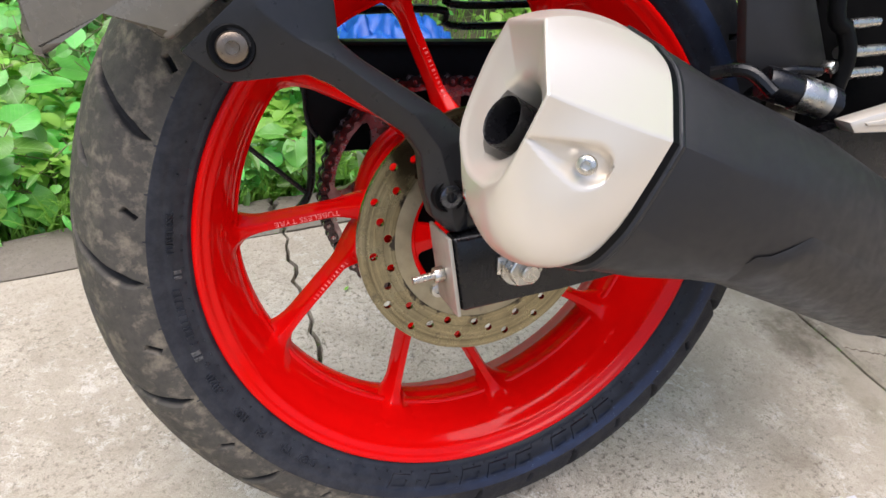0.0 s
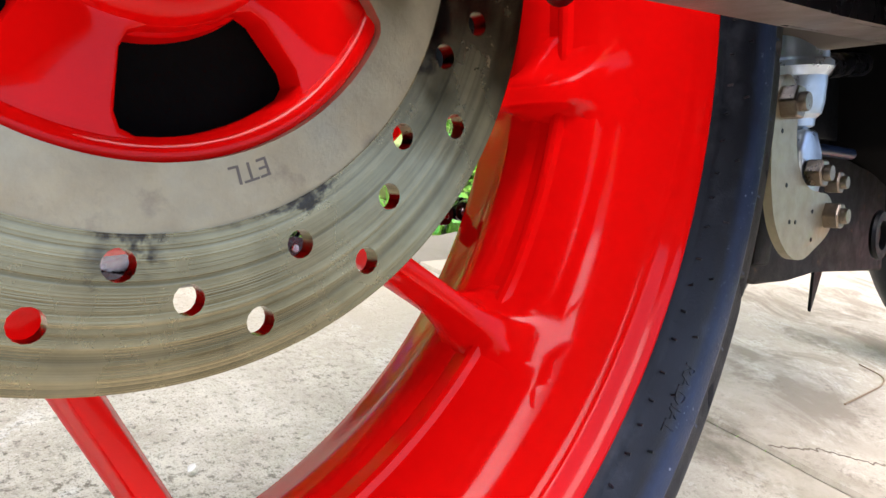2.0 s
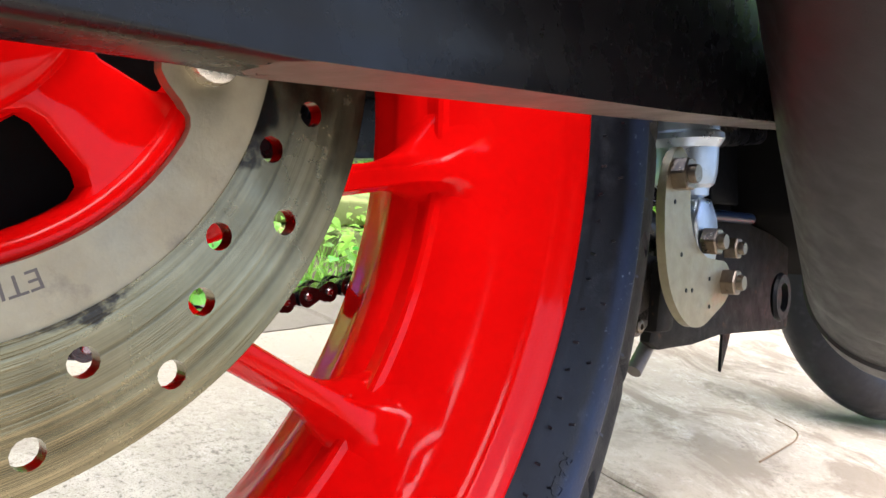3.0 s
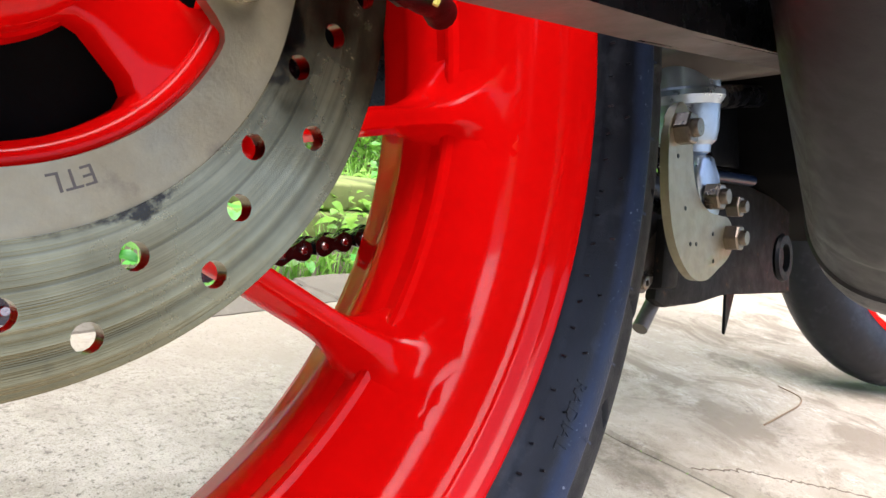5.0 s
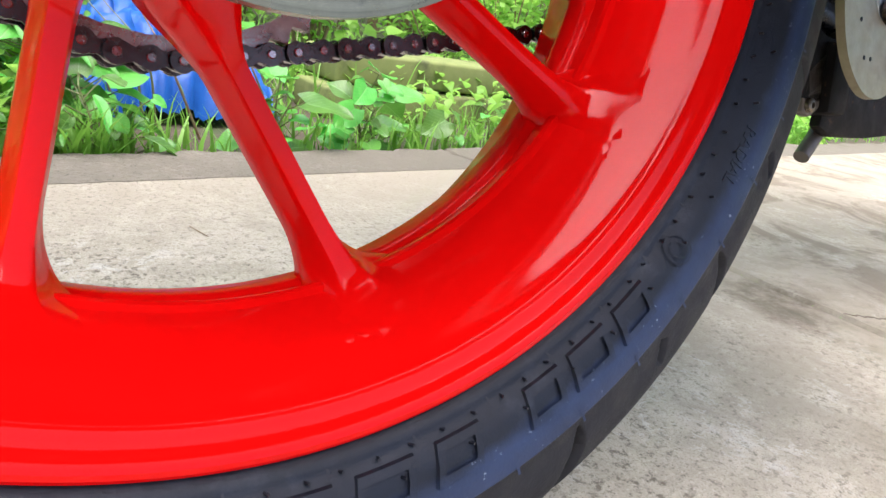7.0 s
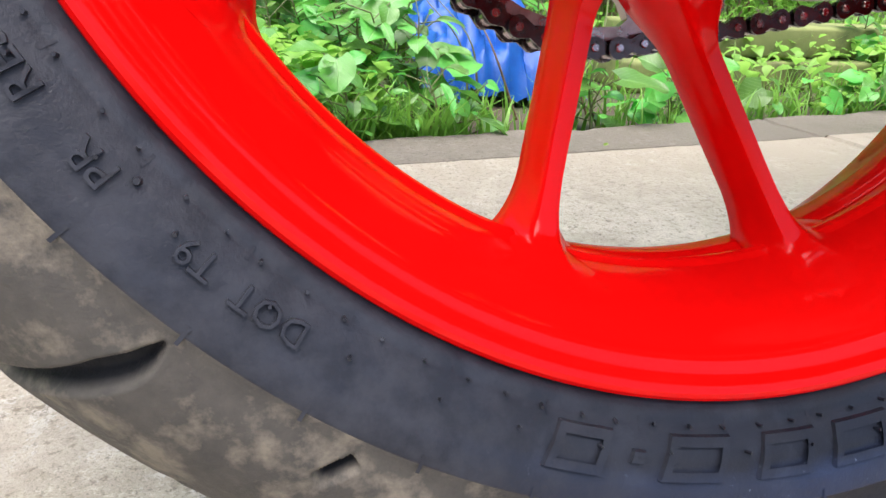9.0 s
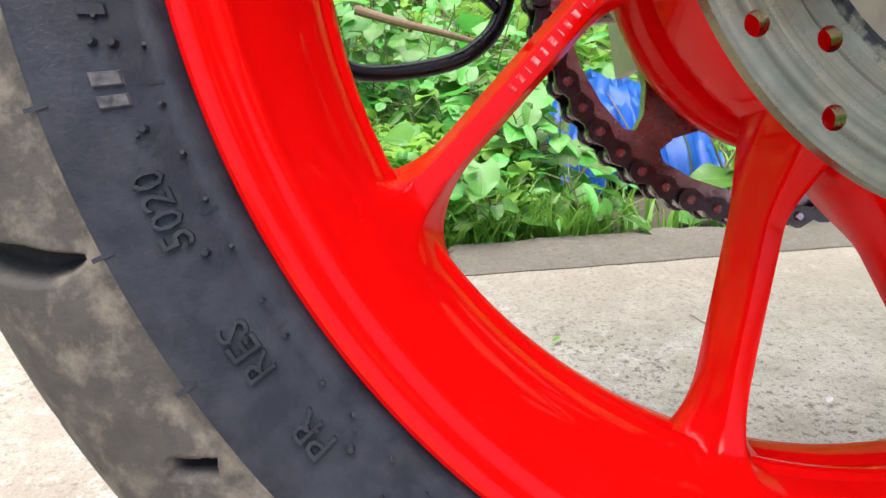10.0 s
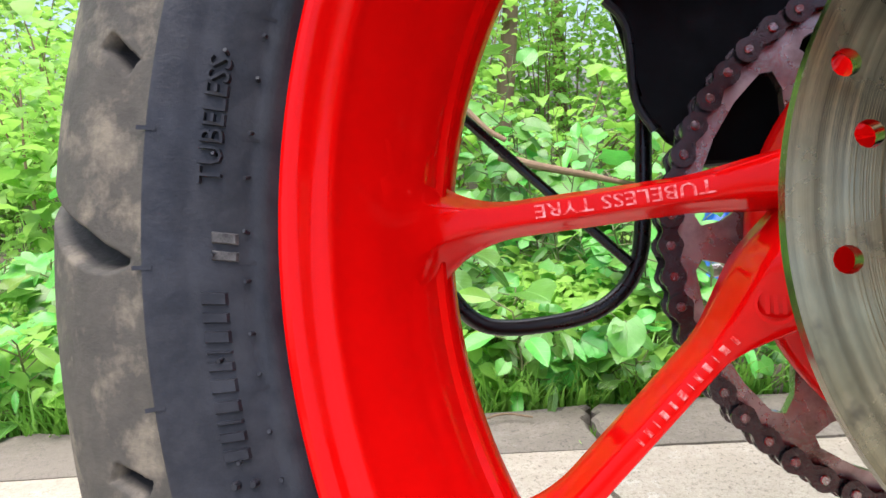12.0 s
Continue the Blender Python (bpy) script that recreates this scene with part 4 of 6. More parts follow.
# brake disc
HOLE_R = (0.0910, 0.0830, 0.0955, 0.0833, 0.0913, 0.1000, 0.0870, 0.1000)
loops = [circle(0.1084, 180), circle(0.0772, 140)]
for k in range(40):
    a, r = radians(-119.7 + 9 * k), HOLE_R[k % 8]
    loops.append(circle(0.0034, 14, r * math.cos(a), r * math.sin(a)))
disc = part("brake_disc", filled(loops, -0.0572, -0.0528), STEEL, bike, "drilled steel brake disc with scored friction ring")
inner = []
for k in range(180):
    a = -130 + 2 * k
    d = (a + 130 + 60) % 120 - 60
    r = 0.0632 - 0.0125 * (1 / (1 + math.exp((abs(d) - 11.5) / 1.3)))
    inner.append((r * math.cos(radians(a)), r * math.sin(radians(a))))
part("disc_centre", filled([circle(0.0775, 140), inner], -0.0568, -0.0532), STEEL_IN, disc, "matte grey steel disc centre with bolt lugs")
for k in range(3):
    a = radians(-130 + 120 * k)
    b = moved(round_bolt(0.0068, 0.0042), Matrix.Translation((0.061 * math.cos(a), -0.0567, 0.061 * math.sin(a))))
    part("disc_bolt", b, ZINC, disc, "zinc plated socket head bolt")
stamp = letters("ETL", 0.0062, 0.0003)
for v in stamp.verts:
    r, an = 0.0655 + v.co.y, radians(-66.0) - v.co.x / 0.067
    v.co = (r * math.cos(an), -0.0568 - (0.00012 if v.co.z > 0 else -0.0004), r * math.sin(an))
part("stamped_mark", stamp, DUSTY, disc, "small dark stamped letters")

# sprocket and chain
TEETH, PITCH = 54, 0.0127
SR = PITCH / 2 / math.sin(math.pi / TEETH)
CY = 0.0755
outer = []
for k in range(TEETH * 4):
    a = 2 * math.pi * k / (TEETH * 4)
    outer.append(((SR + (0.0026, -0.001, -0.0034, -0.001)[k % 4]) * math.cos(a), (SR + (0.0026, -0.001, -0.0034, -0.001)[k % 4]) * math.sin(a)))
loops = [outer, circle(0.045, 48)]
for k in range(7):
    c = 205.7 + 360 / 7 * k
    arc = [(0.0990, c - 19), (0.0995, c - 10), (0.0995, c), (0.0995, c + 10), (0.0990, c + 19), (0.0960, c + 21.5), (0.088, c + 20), (0.079, c + 14), (0.075, c + 6), (0.075, c - 6), (0.079, c - 14), (0.088, c - 20), (0.0960, c - 21.5)]
    loops.append([(r * math.cos(radians(a)), r * math.sin(radians(a))) for r, a in arc])
sprocket = part("rear_sprocket", filled(loops, CY - 0.003, CY + 0.003), RUST, bike, "greasy brown steel sprocket with seven windows")
for k in range(5):
    a = radians(30 + 72 * k)
    b = moved(hexagon(0.0075, CY - 0.010, CY - 0.003), Matrix.Translation((0.062 * math.cos(a), 0, 0.062 * math.sin(a))))
    part("sprocket_nut", b, CHAINM, sprocket, "dark steel nut")
chain = part("drive_chain", lathe([(0.012, CY - 0.004), (0.030, CY - 0.004), (0.030, CY + 0.004), (0.012, CY + 0.004)], 32), CHAINM, bike, "oily dark roller drive chain")
moved_front = Matrix.Translation((0.56, 0, 0.036))
for v in chain.data.vertices:
    v.co = moved_front @ v.co


def link_mesh(yo, thick, pins):
    bm = bmesh.new()
    shape = []
    for k in range(9):
        a = math.pi / 2 + math.pi * k / 8
        shape.append((-PITCH / 2 + 0.0053 * math.cos(a), 0.0053 * math.sin(a)))
    shape.append((0, -0.0029))
    for k in range(9):
        a = -math.pi / 2 + math.pi * k / 8
        shape.append((PITCH / 2 + 0.0053 * math.cos(a), 0.0053 * math.sin(a)))
    shape.append((0, 0.0029))
    for s in (-1, 1):
        prism(shape, s * yo - thick / 2, s * yo + thick / 2, bm=bm)
    nplates = len(bm.faces)
    for s in (-1, 1):
        if pins:
            sub = lathe([(0.0001, -0.0098), (0.0016, -0.0098), (0.0020, -0.0094), (0.0020, 0.0094), (0.0001, 0.0094)], 10, False)
        else:
            sub = lathe([(0.0001, -0.0042), (0.0042, -0.0042), (0.0042, 0.0042), (0.0001, 0.0042)], 12, False)
        tmp = bpy.data.meshes.new("pin")
        moved(sub, Matrix.Translation((s * PITCH / 2, 0, 0))).to_mesh(tmp)
        sub.free()
        bm.from_mesh(tmp)
        bpy.data.meshes.remove(tmp)
    bm.faces.ensure_lookup_table()
    for f in bm.faces[nplates:]:
        f.material_index = 1
    return mesh_of("chain_link", bm, (CHAINM, PIN), 40)


LINK_O, LINK_I = link_mesh(0.0078, 0.0015, True), link_mesh(0.0056, 0.0015, False)


def chain_points():
    """Pin places round both sprockets, a pitch apart."""
    c2, r2 = Vector((0.56, 0.036)), 0.031
    path = []
    up_a = 94.0
    a = up_a
    while a < 280.5:
        path.append(Vector((SR * math.cos(radians(a)), SR * math.sin(radians(a)))))
        a += 360 / TEETH
    end = c2 + r2 * Vector((math.cos(radians(-79)), math.sin(radians(-79))))
    d = end - path[-1]
    n = int(d.length / PITCH)
    last = path[-1].copy()
    for k in range(1, n + 1):
        t = k / n
        path.append(last + d * t - Vector((0, 0.006 * math.sin(math.pi * t))))
    a = -79.0
    while a < 80:
        a += math.degrees(PITCH / r2)
        path.append(c2 + r2 * Vector((math.cos(radians(a)), math.sin(radians(a)))))
    last, d = path[-1].copy(), path[0] - path[-1]
    n = int(round(d.length / PITCH))
    for k in range(1, n):
        path.append(last + d * k / n)
    return path


CP = chain_points()
for i, (p, q) in enumerate(zip(CP, CP[1:] + CP[:1])):
    ob = part("chain_link", LINK_O if i % 2 else LINK_I, None, chain)
    m = (p + q) / 2
    d = q - p
    ob.matrix_local = Matrix.Translation((m.x, CY, m.y)) @ Matrix.Rotation(-math.atan2(d.y, d.x), 4, "Y") @ Matrix.Diagonal((d.length / PITCH, 1, 1, 1))

# swingarm
ARM = [(-0.0545, 0.0255), (-0.0445, -0.0355), (0.040, -0.0265), (0.165, -0.0107), (0.270, 0.0040), (0.460, 0.0300), (0.470, 0.1000), (0.300, 0.0900), (0.150, 0.0560), (0.020, 0.0310)]
arm = part("swingarm", prism(ARM, -0.1250, -0.1070, 0.004, 4), (SATIN, DUSTY), bike, "satin black box section steel swingarm with dusty underside", 40)
for poly in arm.data.polygons:
    if poly.normal.z < -0.75 and poly.center.x > 0.0:
        poly.material_index = 1
part("left_arm", prism(ARM, 0.1120, 0.1420, 0.003, 3), SATIN, arm, "satin black far side arm", 40)
part("end_plate", prism([(-0.0600, 0.0265), (-0.0555, 0.0265), (-0.0455, -0.0375), (-0.0500, -0.0375)], 0.1100, 0.1440, 0.0012, 2), PALE, arm, "dull olive pressed steel end plate", 40)
part("adjuster_bolt", tube([(-0.046, 0.126, -0.007), (-0.0785, 0.126, -0.0115)], 0.0034, 12), ZINC, arm, "threaded chain adjuster bolt")
part("cross_member", prism([(0.436, 0.060), (0.458, 0.046), (0.640, 0.088), (0.66, 0.135), (0.45, 0.118)], -0.088, 0.102, 0.006, 3), DUSTY, arm, "dusty brown cross member", 40)
part("drain_slot", prism([(0.535, 0.0705), (0.565, 0.0770), (0.565, 0.0745), (0.535, 0.0685)], -0.045, -0.020, 0.0008), GRIME, arm, "dusty slot")
part("end_plate", prism([(-0.0590, 0.0265), (-0.0555, 0.0265), (-0.0455, -0.0375), (-0.0490, -0.0375)], -0.1275, -0.0860, 0.0012, 2), PALE, arm, "bare pressed steel end plate", 40)
adj = tube([(-0.046, -0.108, -0.007), (-0.0785, -0.108, -0.0115)], 0.0030, 12)
part("adjuster_bolt", adj, ZINC, arm, "threaded chain adjuster bolt")
part("adjuster_nut", moved(hexagon(0.0062, -0.004, 0.004), facing((-0.058, -0.108, -0.0087), (-1, 0, -0.14))), ZINC, arm, "zinc plated adjuster nut")
axle = lathe([(0.0001, -0.1480), (0.0062, -0.1480), (0.0072, -0.1468), (0.0072, -0.1250), (0.0001, -0.1250)], 24, False)
part("axle_end", axle, ZINC, arm, "threaded axle end")
washer = lathe([(0.0075, -0.1285), (0.0165, -0.1285), (0.0172, -0.1275), (0.0172, -0.1252), (0.0075, -0.1252)], 36)
part("axle_washer", washer, ZINC, arm, "zinc plated washer")
part("axle_nut", hexagon(0.0138, -0.1400, -0.1285, 0.0010), ZINC, arm, "zinc plated axle nut", 25)
part("axle_block", prism([(-0.019, -0.006), (-0.014, -0.006), (-0.014, 0.008), (-0.019, 0.008)], -0.1285, -0.1252, 0.0008), ZINC, arm)
for k in range(5):
    x = -0.030 + 0.0028 * k
    part("adjuster_mark", prism([(x, -0.008), (x + 0.0005, -0.008), (x + 0.0005, 0.002), (x, 0.002)], -0.12535, -0.1249), GREY, arm)
part("arm_bolt", moved(round_bolt(0.0075, 0.006), Matrix.Translation((-0.033, -0.117, 0.0445))), ZINC, arm, "zinc socket bolt")
part("arm_bolt_mount", prism([(-0.050, 0.026), (0.06, 0.034), (0.05, 0.052), (-0.045, 0.052)], -0.116, -0.100, 0.003), SATIN, arm)
for y in (-0.075, 0.085):
    part("axle_spacer", lathe([(0.008, y - 0.024), (0.016, y - 0.024), (0.016, y + 0.024), (0.008, y + 0.024)], 32), SATIN, arm)

# muffler
MA, MB = Vector((0.015, -0.222, 0.118)), Vector((0.412, -0.150, -0.064))
MU = (Vector((0.400, -0.150, -0.090)) - MA).normalized()
MV = (Vector((0, 1, 0)) - MU.y * MU).normalized()
MW = MV.cross(MU)


def axis(t):
    return MA.lerp(MB, t)


def mpt(v, w, s):
    return MA + v * MV + w * MW + s * MU


CAP_REAR = [(0.018, -0.0535), (-0.006, -0.040), (-0.0325, -0.006), (-0.0320, 0.022), (-0.0290, 0.053), (-0.016, 0.077), (0.020, 0.083), (0.046, 0.054), (0.054, 0.010), (0.058, -0.035), (0.050, -0.0605)]


def dense(poly, crisp, m=10):
    """A closed outline through the points, rounded but for the crisp corners."""
    n = len(poly)
    pts = [np.array(p, float) for p in poly]
    out = []
    for i in range(n):
        p, q = pts[i], pts[(i + 1) % n]
        tp = (q - p) if i in crisp else 0.5 * (q - pts[i - 1])
        tq = (q - p) if (i + 1) % n in crisp else 0.5 * (pts[(i + 2) % n] - p)
        for k in range(m):
            t = k / m
            out.append((2 * t ** 3 - 3 * t * t + 1) * p + (t ** 3 - 2 * t * t + t) * tp + (3 * t * t - 2 * t ** 3) * q + (t ** 3 - t * t) * tq)
    return out


OUTLINE = dense(CAP_REAR, (0, 2, 10))


def cap_section(scale, s):
    """The cap's rear outline, scaled about its middle, at distance s along the muffler."""
    return [mpt(0.012 + scale * (float(v) - 0.012), 0.008 + scale * (float(w) - 0.008), s) for v, w in OUTLINE]


def oval(t, a, b):
    """The body's oval section, its points in step with the cap's outline."""
    out = []
    for v, w in OUTLINE:
        an = math.atan2(w - 0.008, v - 0.012)
        x, y = math.cos(an), math.sin(an)
        out.append(axis(t) + math.copysign(abs(x) ** (2 / 2.3), x) * a * MV + math.copysign(abs(y) ** (2 / 2.3), y) * b * MW)
    return out


def between(p, q, t):
    return [x.lerp(y, t) for x, y in zip(p, q)]


near_end, far_end = cap_section(1.03, 0.004), oval(0.34, 0.053, 0.060)
body = loft([cap_section(0.97, 0.000), near_end, between(cap_section(1.04, 0.05), oval(0.12, 0.052, 0.060), 0.35), between(cap_section(1.04, 0.095), oval(0.22, 0.053, 0.060), 0.75), far_end, oval(0.6, 0.053, 0.060), oval(0.9, 0.0515, 0.0565),
             oval(0.955, 0.0500, 0.0545), oval(0.99, 0.0465, 0.0505), oval(1.012, 0.039, 0.042), oval(1.022, 0.025, 0.027)])
muffler = part("muffler", body, MATT, bike, "matte black oval muffler with silver end cap", 30)
seam = loft([oval(0.905, 0.0507, 0.0557), oval(0.911, 0.0527, 0.0577), oval(0.917, 0.0507, 0.0557)], (False, False))
part("weld_seam", seam, MATT, muffler)
part("cap_seal", loft([cap_section(0.985, -0.004), cap_section(1.012, 0.001), cap_section(1.02, 0.005)], (False, False)), BLACK, muffler, "black rubber seal band")
part("body_rim", loft([cap_section(1.02, 0.0035), cap_section(1.045, 0.0048), cap_section(1.05, 0.0072), cap_section(1.03, 0.0088)], (False, False)), GREY, muffler, "dark grey rolled rim")


def cover_bm():
    """A thin raised shell over the lower side of the body, its edges turned in."""
    bm = bmesh.new()
    grid = []
    for i in range(25):
        t = 0.24 + 0.58 * i / 24
        row = []
        for k in range(19):
            top = 150 + 28 * step(t, 0.24, 0.33) + 6 * step(t, 0.33, 0.8)
            an = radians(40 + (top - 40) * k / 18)
            lift = 0.0024 if 0 < i < 24 and 0 < k < 18 else -0.0010
            x, y = math.cos(an), math.sin(an)
            row.append(bm.verts.new(axis(t) + math.copysign(abs(x) ** (2 / 2.3), x) * (0.0532 + lift) * MV + math.copysign(abs(y) ** (2 / 2.3), y) * (0.0602 + lift) * MW))
        grid.append(row)
    for p, q in zip(grid, grid[1:]):
        for k in range(18):
            bm.faces.new((p[k], p[k + 1], q[k + 1], q[k]))
    return bm


part("heat_cover", cover_bm(), MATT, muffler, "thin matte black raised cover", 40)


CAP_MID = [(0.024, -0.0490), (-0.001, -0.034), (-0.0290, -0.0005), (-0.0315, 0.028), (-0.0310, 0.060), (-0.020, 0.087), (0.014, 0.094), (0.048, 0.071), (0.064, 0.020), (0.062, -0.028), (0.052, -0.0525)]
CAP_MOUTH = [(0.020, -0.030), (-0.002, -0.010), (-0.021, 0.007), (-0.016, 0.030), (-0.008, 0.054), (0.002, 0.062), (0.014, 0.065), (0.047, 0.061), (0.076, 0.040), (0.076, 0.000), (0.066, -0.027)]
CAP_S = [-0.078, -0.082, -0.085, -0.080, -0.074, -0.071, -0.068, -0.060, -0.056, -0.062, -0.068]


def cap_rings():
    # outlines run from the top, outboard side first
    crisp = (0, 2, 10)
    a = dense([(v, w, -0.002) for v, w in CAP_REAR], crisp, 18)
    b = dense([(v, w, -0.034) for v, w in CAP_MID], crisp, 18)
    c = dense([(v, w, s) for (v, w), s in zip(CAP_MOUTH, CAP_S)], crisp, 18)
    mid = np.mean(c, axis=0)
    rings = []
    for k in range(57):
        t = k / 56
        la, lb, lc = 2 * (t - 0.38) * (t - 1) / (2 * 0.38), t * (t - 1) / (0.38 * (0.38 - 1)), t * (t - 0.38) / (1 - 0.38)
        rings.append([la * p + lb * q + lc * r for p, q, r in zip(a, b, c)])
    lip1 = [p + (mid - p) * 0.035 + np.array((0, 0, -0.0004)) for p in c]
    lip2 = [p + (mid - p) * 0.075 + np.array((0, 0, 0.0012)) for p in c]
    hole = []
    for p in c:
        an = math.atan2(p[1] - 0.024, p[0] - 0.030)
        hole.append(np.array((0.030 + 0.021 * math.cos(an), 0.024 + 0.025 * math.sin(an), -0.058)))
    rings += [lip1, lip2]
    rings += [[p * (1 - t) + q * t for p, q in zip(lip2, hole)] for t in (0.25, 0.5, 0.75, 1.0)]
    rings.append([p + np.array((0, 0, 0.03)) for p in hole])
    return [[mpt(*[float(c) for c in p]) for p in ring] for ring in rings]


out_dir = Vector((-0.62, -0.72, 0.1)).normalized()
SCREW = Vector((-0.0361, -0.2602, 0.1135))
capbm = loft(cap_rings(), (True, False))
# the scooped recess round the screw, drawn out to a point towards the mouth
tail = Vector((-0.0202, 0.0191, 0.0124))
tail = (tail - tail.dot(out_dir) * out_dir).normalized()
across = out_dir.cross(tail)
for v in capbm.verts:
    d = v.co - SCREW
    x, y = d.dot(tail), d.dot(across)
    if d.length > 0.06 or abs(d.dot(out_dir)) > 0.05 or not -0.012 < x < 0.031:
        continue
    wide = 0.0130 * (1 - x / 0.031) ** 0.8 if x > 0 else 0.0130 * math.sqrt(1 - (x / 0.012) ** 2)
    if abs(y) < wide:
        v.co -= out_dir * 0.0075 * step(1 - abs(y) / wide, 0.0, 0.5) * (min(1.0, 0.25 + (1 - x / 0.031)) if x > 0 else 1.0)
cap = part("end_cap", capbm, SILVER, muffler, "champagne silver faceted end cap", 80)
pipe = bmesh.new()
rings = []
for rad, s in ((0.0155, 0.02), (0.0155, -0.064), (0.0148, -0.0655), (0.0138, -0.064), (0.0138, 0.01)):
    rings.append([mpt(0.0285, 0.027, s) + rad * (math.cos(2 * math.pi * k / 32) * MV + math.sin(2 * math.pi * k / 32) * MW) for k in range(32)])
loft(rings, (False, False), pipe)
part("tail_pipe", pipe, SATIN, muffler, "dark steel tail pipe inside the cap")
inside = loft([[mpt(0.028, 0.024, -0.03) + 0.024 * (math.cos(2 * math.pi * k / 24) * MV + math.sin(2 * math.pi * k / 24) * MW) for k in range(24)],
               [mpt(0.028, 0.024, 0.0) + 0.024 * (math.cos(2 * math.pi * k / 24) * MV + math.sin(2 * math.pi * k / 24) * MW) for k in range(24)]], (False, True))
part("cap_inside", inside, MATT, muffler)
for at, rad in ((SCREW + 0.0004 * out_dir, 0.0055), (Vector((-0.0692, -0.1924, 0.0821)) + 0.008 * out_dir, 0.0042)):
    b = moved(round_bolt(rad, 0.004), facing(at - 0.004 * out_dir, -out_dir))
    part("cap_screw", b, ZINC, muffler, "bright socket screw")

# mudguard bracket
# stations along the arm: upper edge, ridge, lower edge
ARM_ST = [
    ((-0.1421, 0.205), (-0.1866, 0.192), (-0.2241, 0.1567)),
    ((-0.1318, 0.1861), (-0.175, 0.1783), (-0.1999, 0.138)),
    ((-0.1298, 0.1621), (-0.1562, 0.164), (-0.1505, 0.1418)),
    ((-0.1155, 0.1506), (-0.1326, 0.1512), (-0.1365, 0.1355)),
    ((-0.0609, 0.116), (-0.0829, 0.1152), (-0.0856, 0.1002)),
    ((-0.0392, 0.0972), (-0.0644, 0.0914), (-0.0754, 0.0858)),
    ((-0.0345, 0.0681), (-0.0566, 0.0648), (-0.072, 0.0591)),
    ((-0.0322, 0.0378), (-0.0538, 0.0415), (-0.0661, 0.0396)),
    ((-0.0344, 0.0256), (-0.0507, 0.0296), (-0.0527, 0.0264)),
]
BB = loft([[(u[0], -0.112, u[1]), (m[0], -0.1235, m[1]), (l[0], -0.114, l[1]), (l[0], -0.098, l[1]), (u[0], -0.098, u[1])] for u, m, l in ARM_ST])
bmesh.ops.bevel(BB, geom=list(BB.edges), offset=0.0018, segments=2, profile=0.5, affect="EDGES")
bracket = part("mudguard_bracket", BB, GREY, bike, "dark grey plastic mudguard bracket arm with a long ridge", 25)
for at, rad in (((-0.0556, -0.1205, 0.0567), 0.0100), ((-0.1951, -0.1195, 0.1594), 0.0112)):
    rec = lathe([(rad, -0.0006), (rad * 1.16, -0.0010), (rad * 1.24, 0.0), (rad, 0.001)], 32)
    part("bolt_recess", moved(rec, Matrix.Translation(at)), BLACK, bracket)
    part("bolt_boss", moved(lathe([(0.0001, 0.0004), (rad * 1.2, 0.0004), (rad * 1.28, 0.0014), (rad * 1.28, 0.0100), (0.0001, 0.0100)], 32, False), Matrix.Translation(at)), BLACK, bracket)
    part("bracket_bolt", moved(round_bolt(rad * 0.86, 0.0055), Matrix.Translation((at[0], at[1] + 0.001, at[2]))), GUNM if rad < 0.011 else BRONZE, bracket, "domed socket bolt")
GUARD = [(-0.292, 0.330), (-0.296, 0.195), (-0.3043, 0.1674), (-0.2984, 0.1557), (-0.2946, 0.1542), (-0.2836, 0.1629), (-0.2620, 0.1860), (-0.2292, 0.1612), (-0.1965, 0.1885), (-0.166, 0.229), (-0.156, 0.330)]
mud = part("mudguard", prism(GUARD, -0.1180, -0.0980, 0.006, 3), SHEEN, bike, "olive grey glossy plastic rear mudguard side", 40)
part("mudguard_arch", lathe([(0.335, -0.100), (0.345, -0.098), (0.345, 0.100), (0.335, 0.100)], 40, True, 95, 44), BLACK, mud)


def shell(rows, n=28):
    """A rounded body along x: rows of (x, low z, high z, half width)."""
    rings = []
    for x, lo, hi, w in rows:
        ring = []
        for k in range(n):
            a = 2 * math.pi * k / n
            c, s = math.cos(a), math.sin(a)
            ring.append((x, math.copysign(abs(c) ** 0.7, c) * w, 0.5 * (lo + hi) + math.copysign(abs(s) ** 0.7, s) * 0.5 * (hi - lo)))
        rings.append(ring)
    return loft(rings)


# Unseen tail and body, added to block the sky over wheel and engine.
part("tail_section", shell([(-0.36, 0.56, 0.60, 0.03), (-0.30, 0.50, 0.62, 0.07), (-0.15, 0.44, 0.62, 0.105), (0.05, 0.42, 0.60, 0.115), (0.30, 0.40, 0.54, 0.12), (0.50, 0.39, 0.52, 0.115)]), BLACK, bike, "unseen black tail and seat shape added to shade the wheel", 40)
part("body_panel", shell([(0.46, 0.37, 0.54, 0.11), (0.60, 0.34, 0.66, 0.15), (0.80, 0.31, 0.74, 0.165), (1.00, 0.29, 0.72, 0.16), (1.18, 0.32, 0.62, 0.12), (1.28, 0.40, 0.52, 0.06)]), BLACK, bike, "unseen black body and tank shape added to shade the engine", 40)
for y in (-0.095, 0.095):
    part("fork_leg", tube([(1.33, y * 0.95, 0.0), (1.26, y, 0.22), (1.10, y, 0.66)], 0.024, 16), SATIN, bike, "black front fork leg")

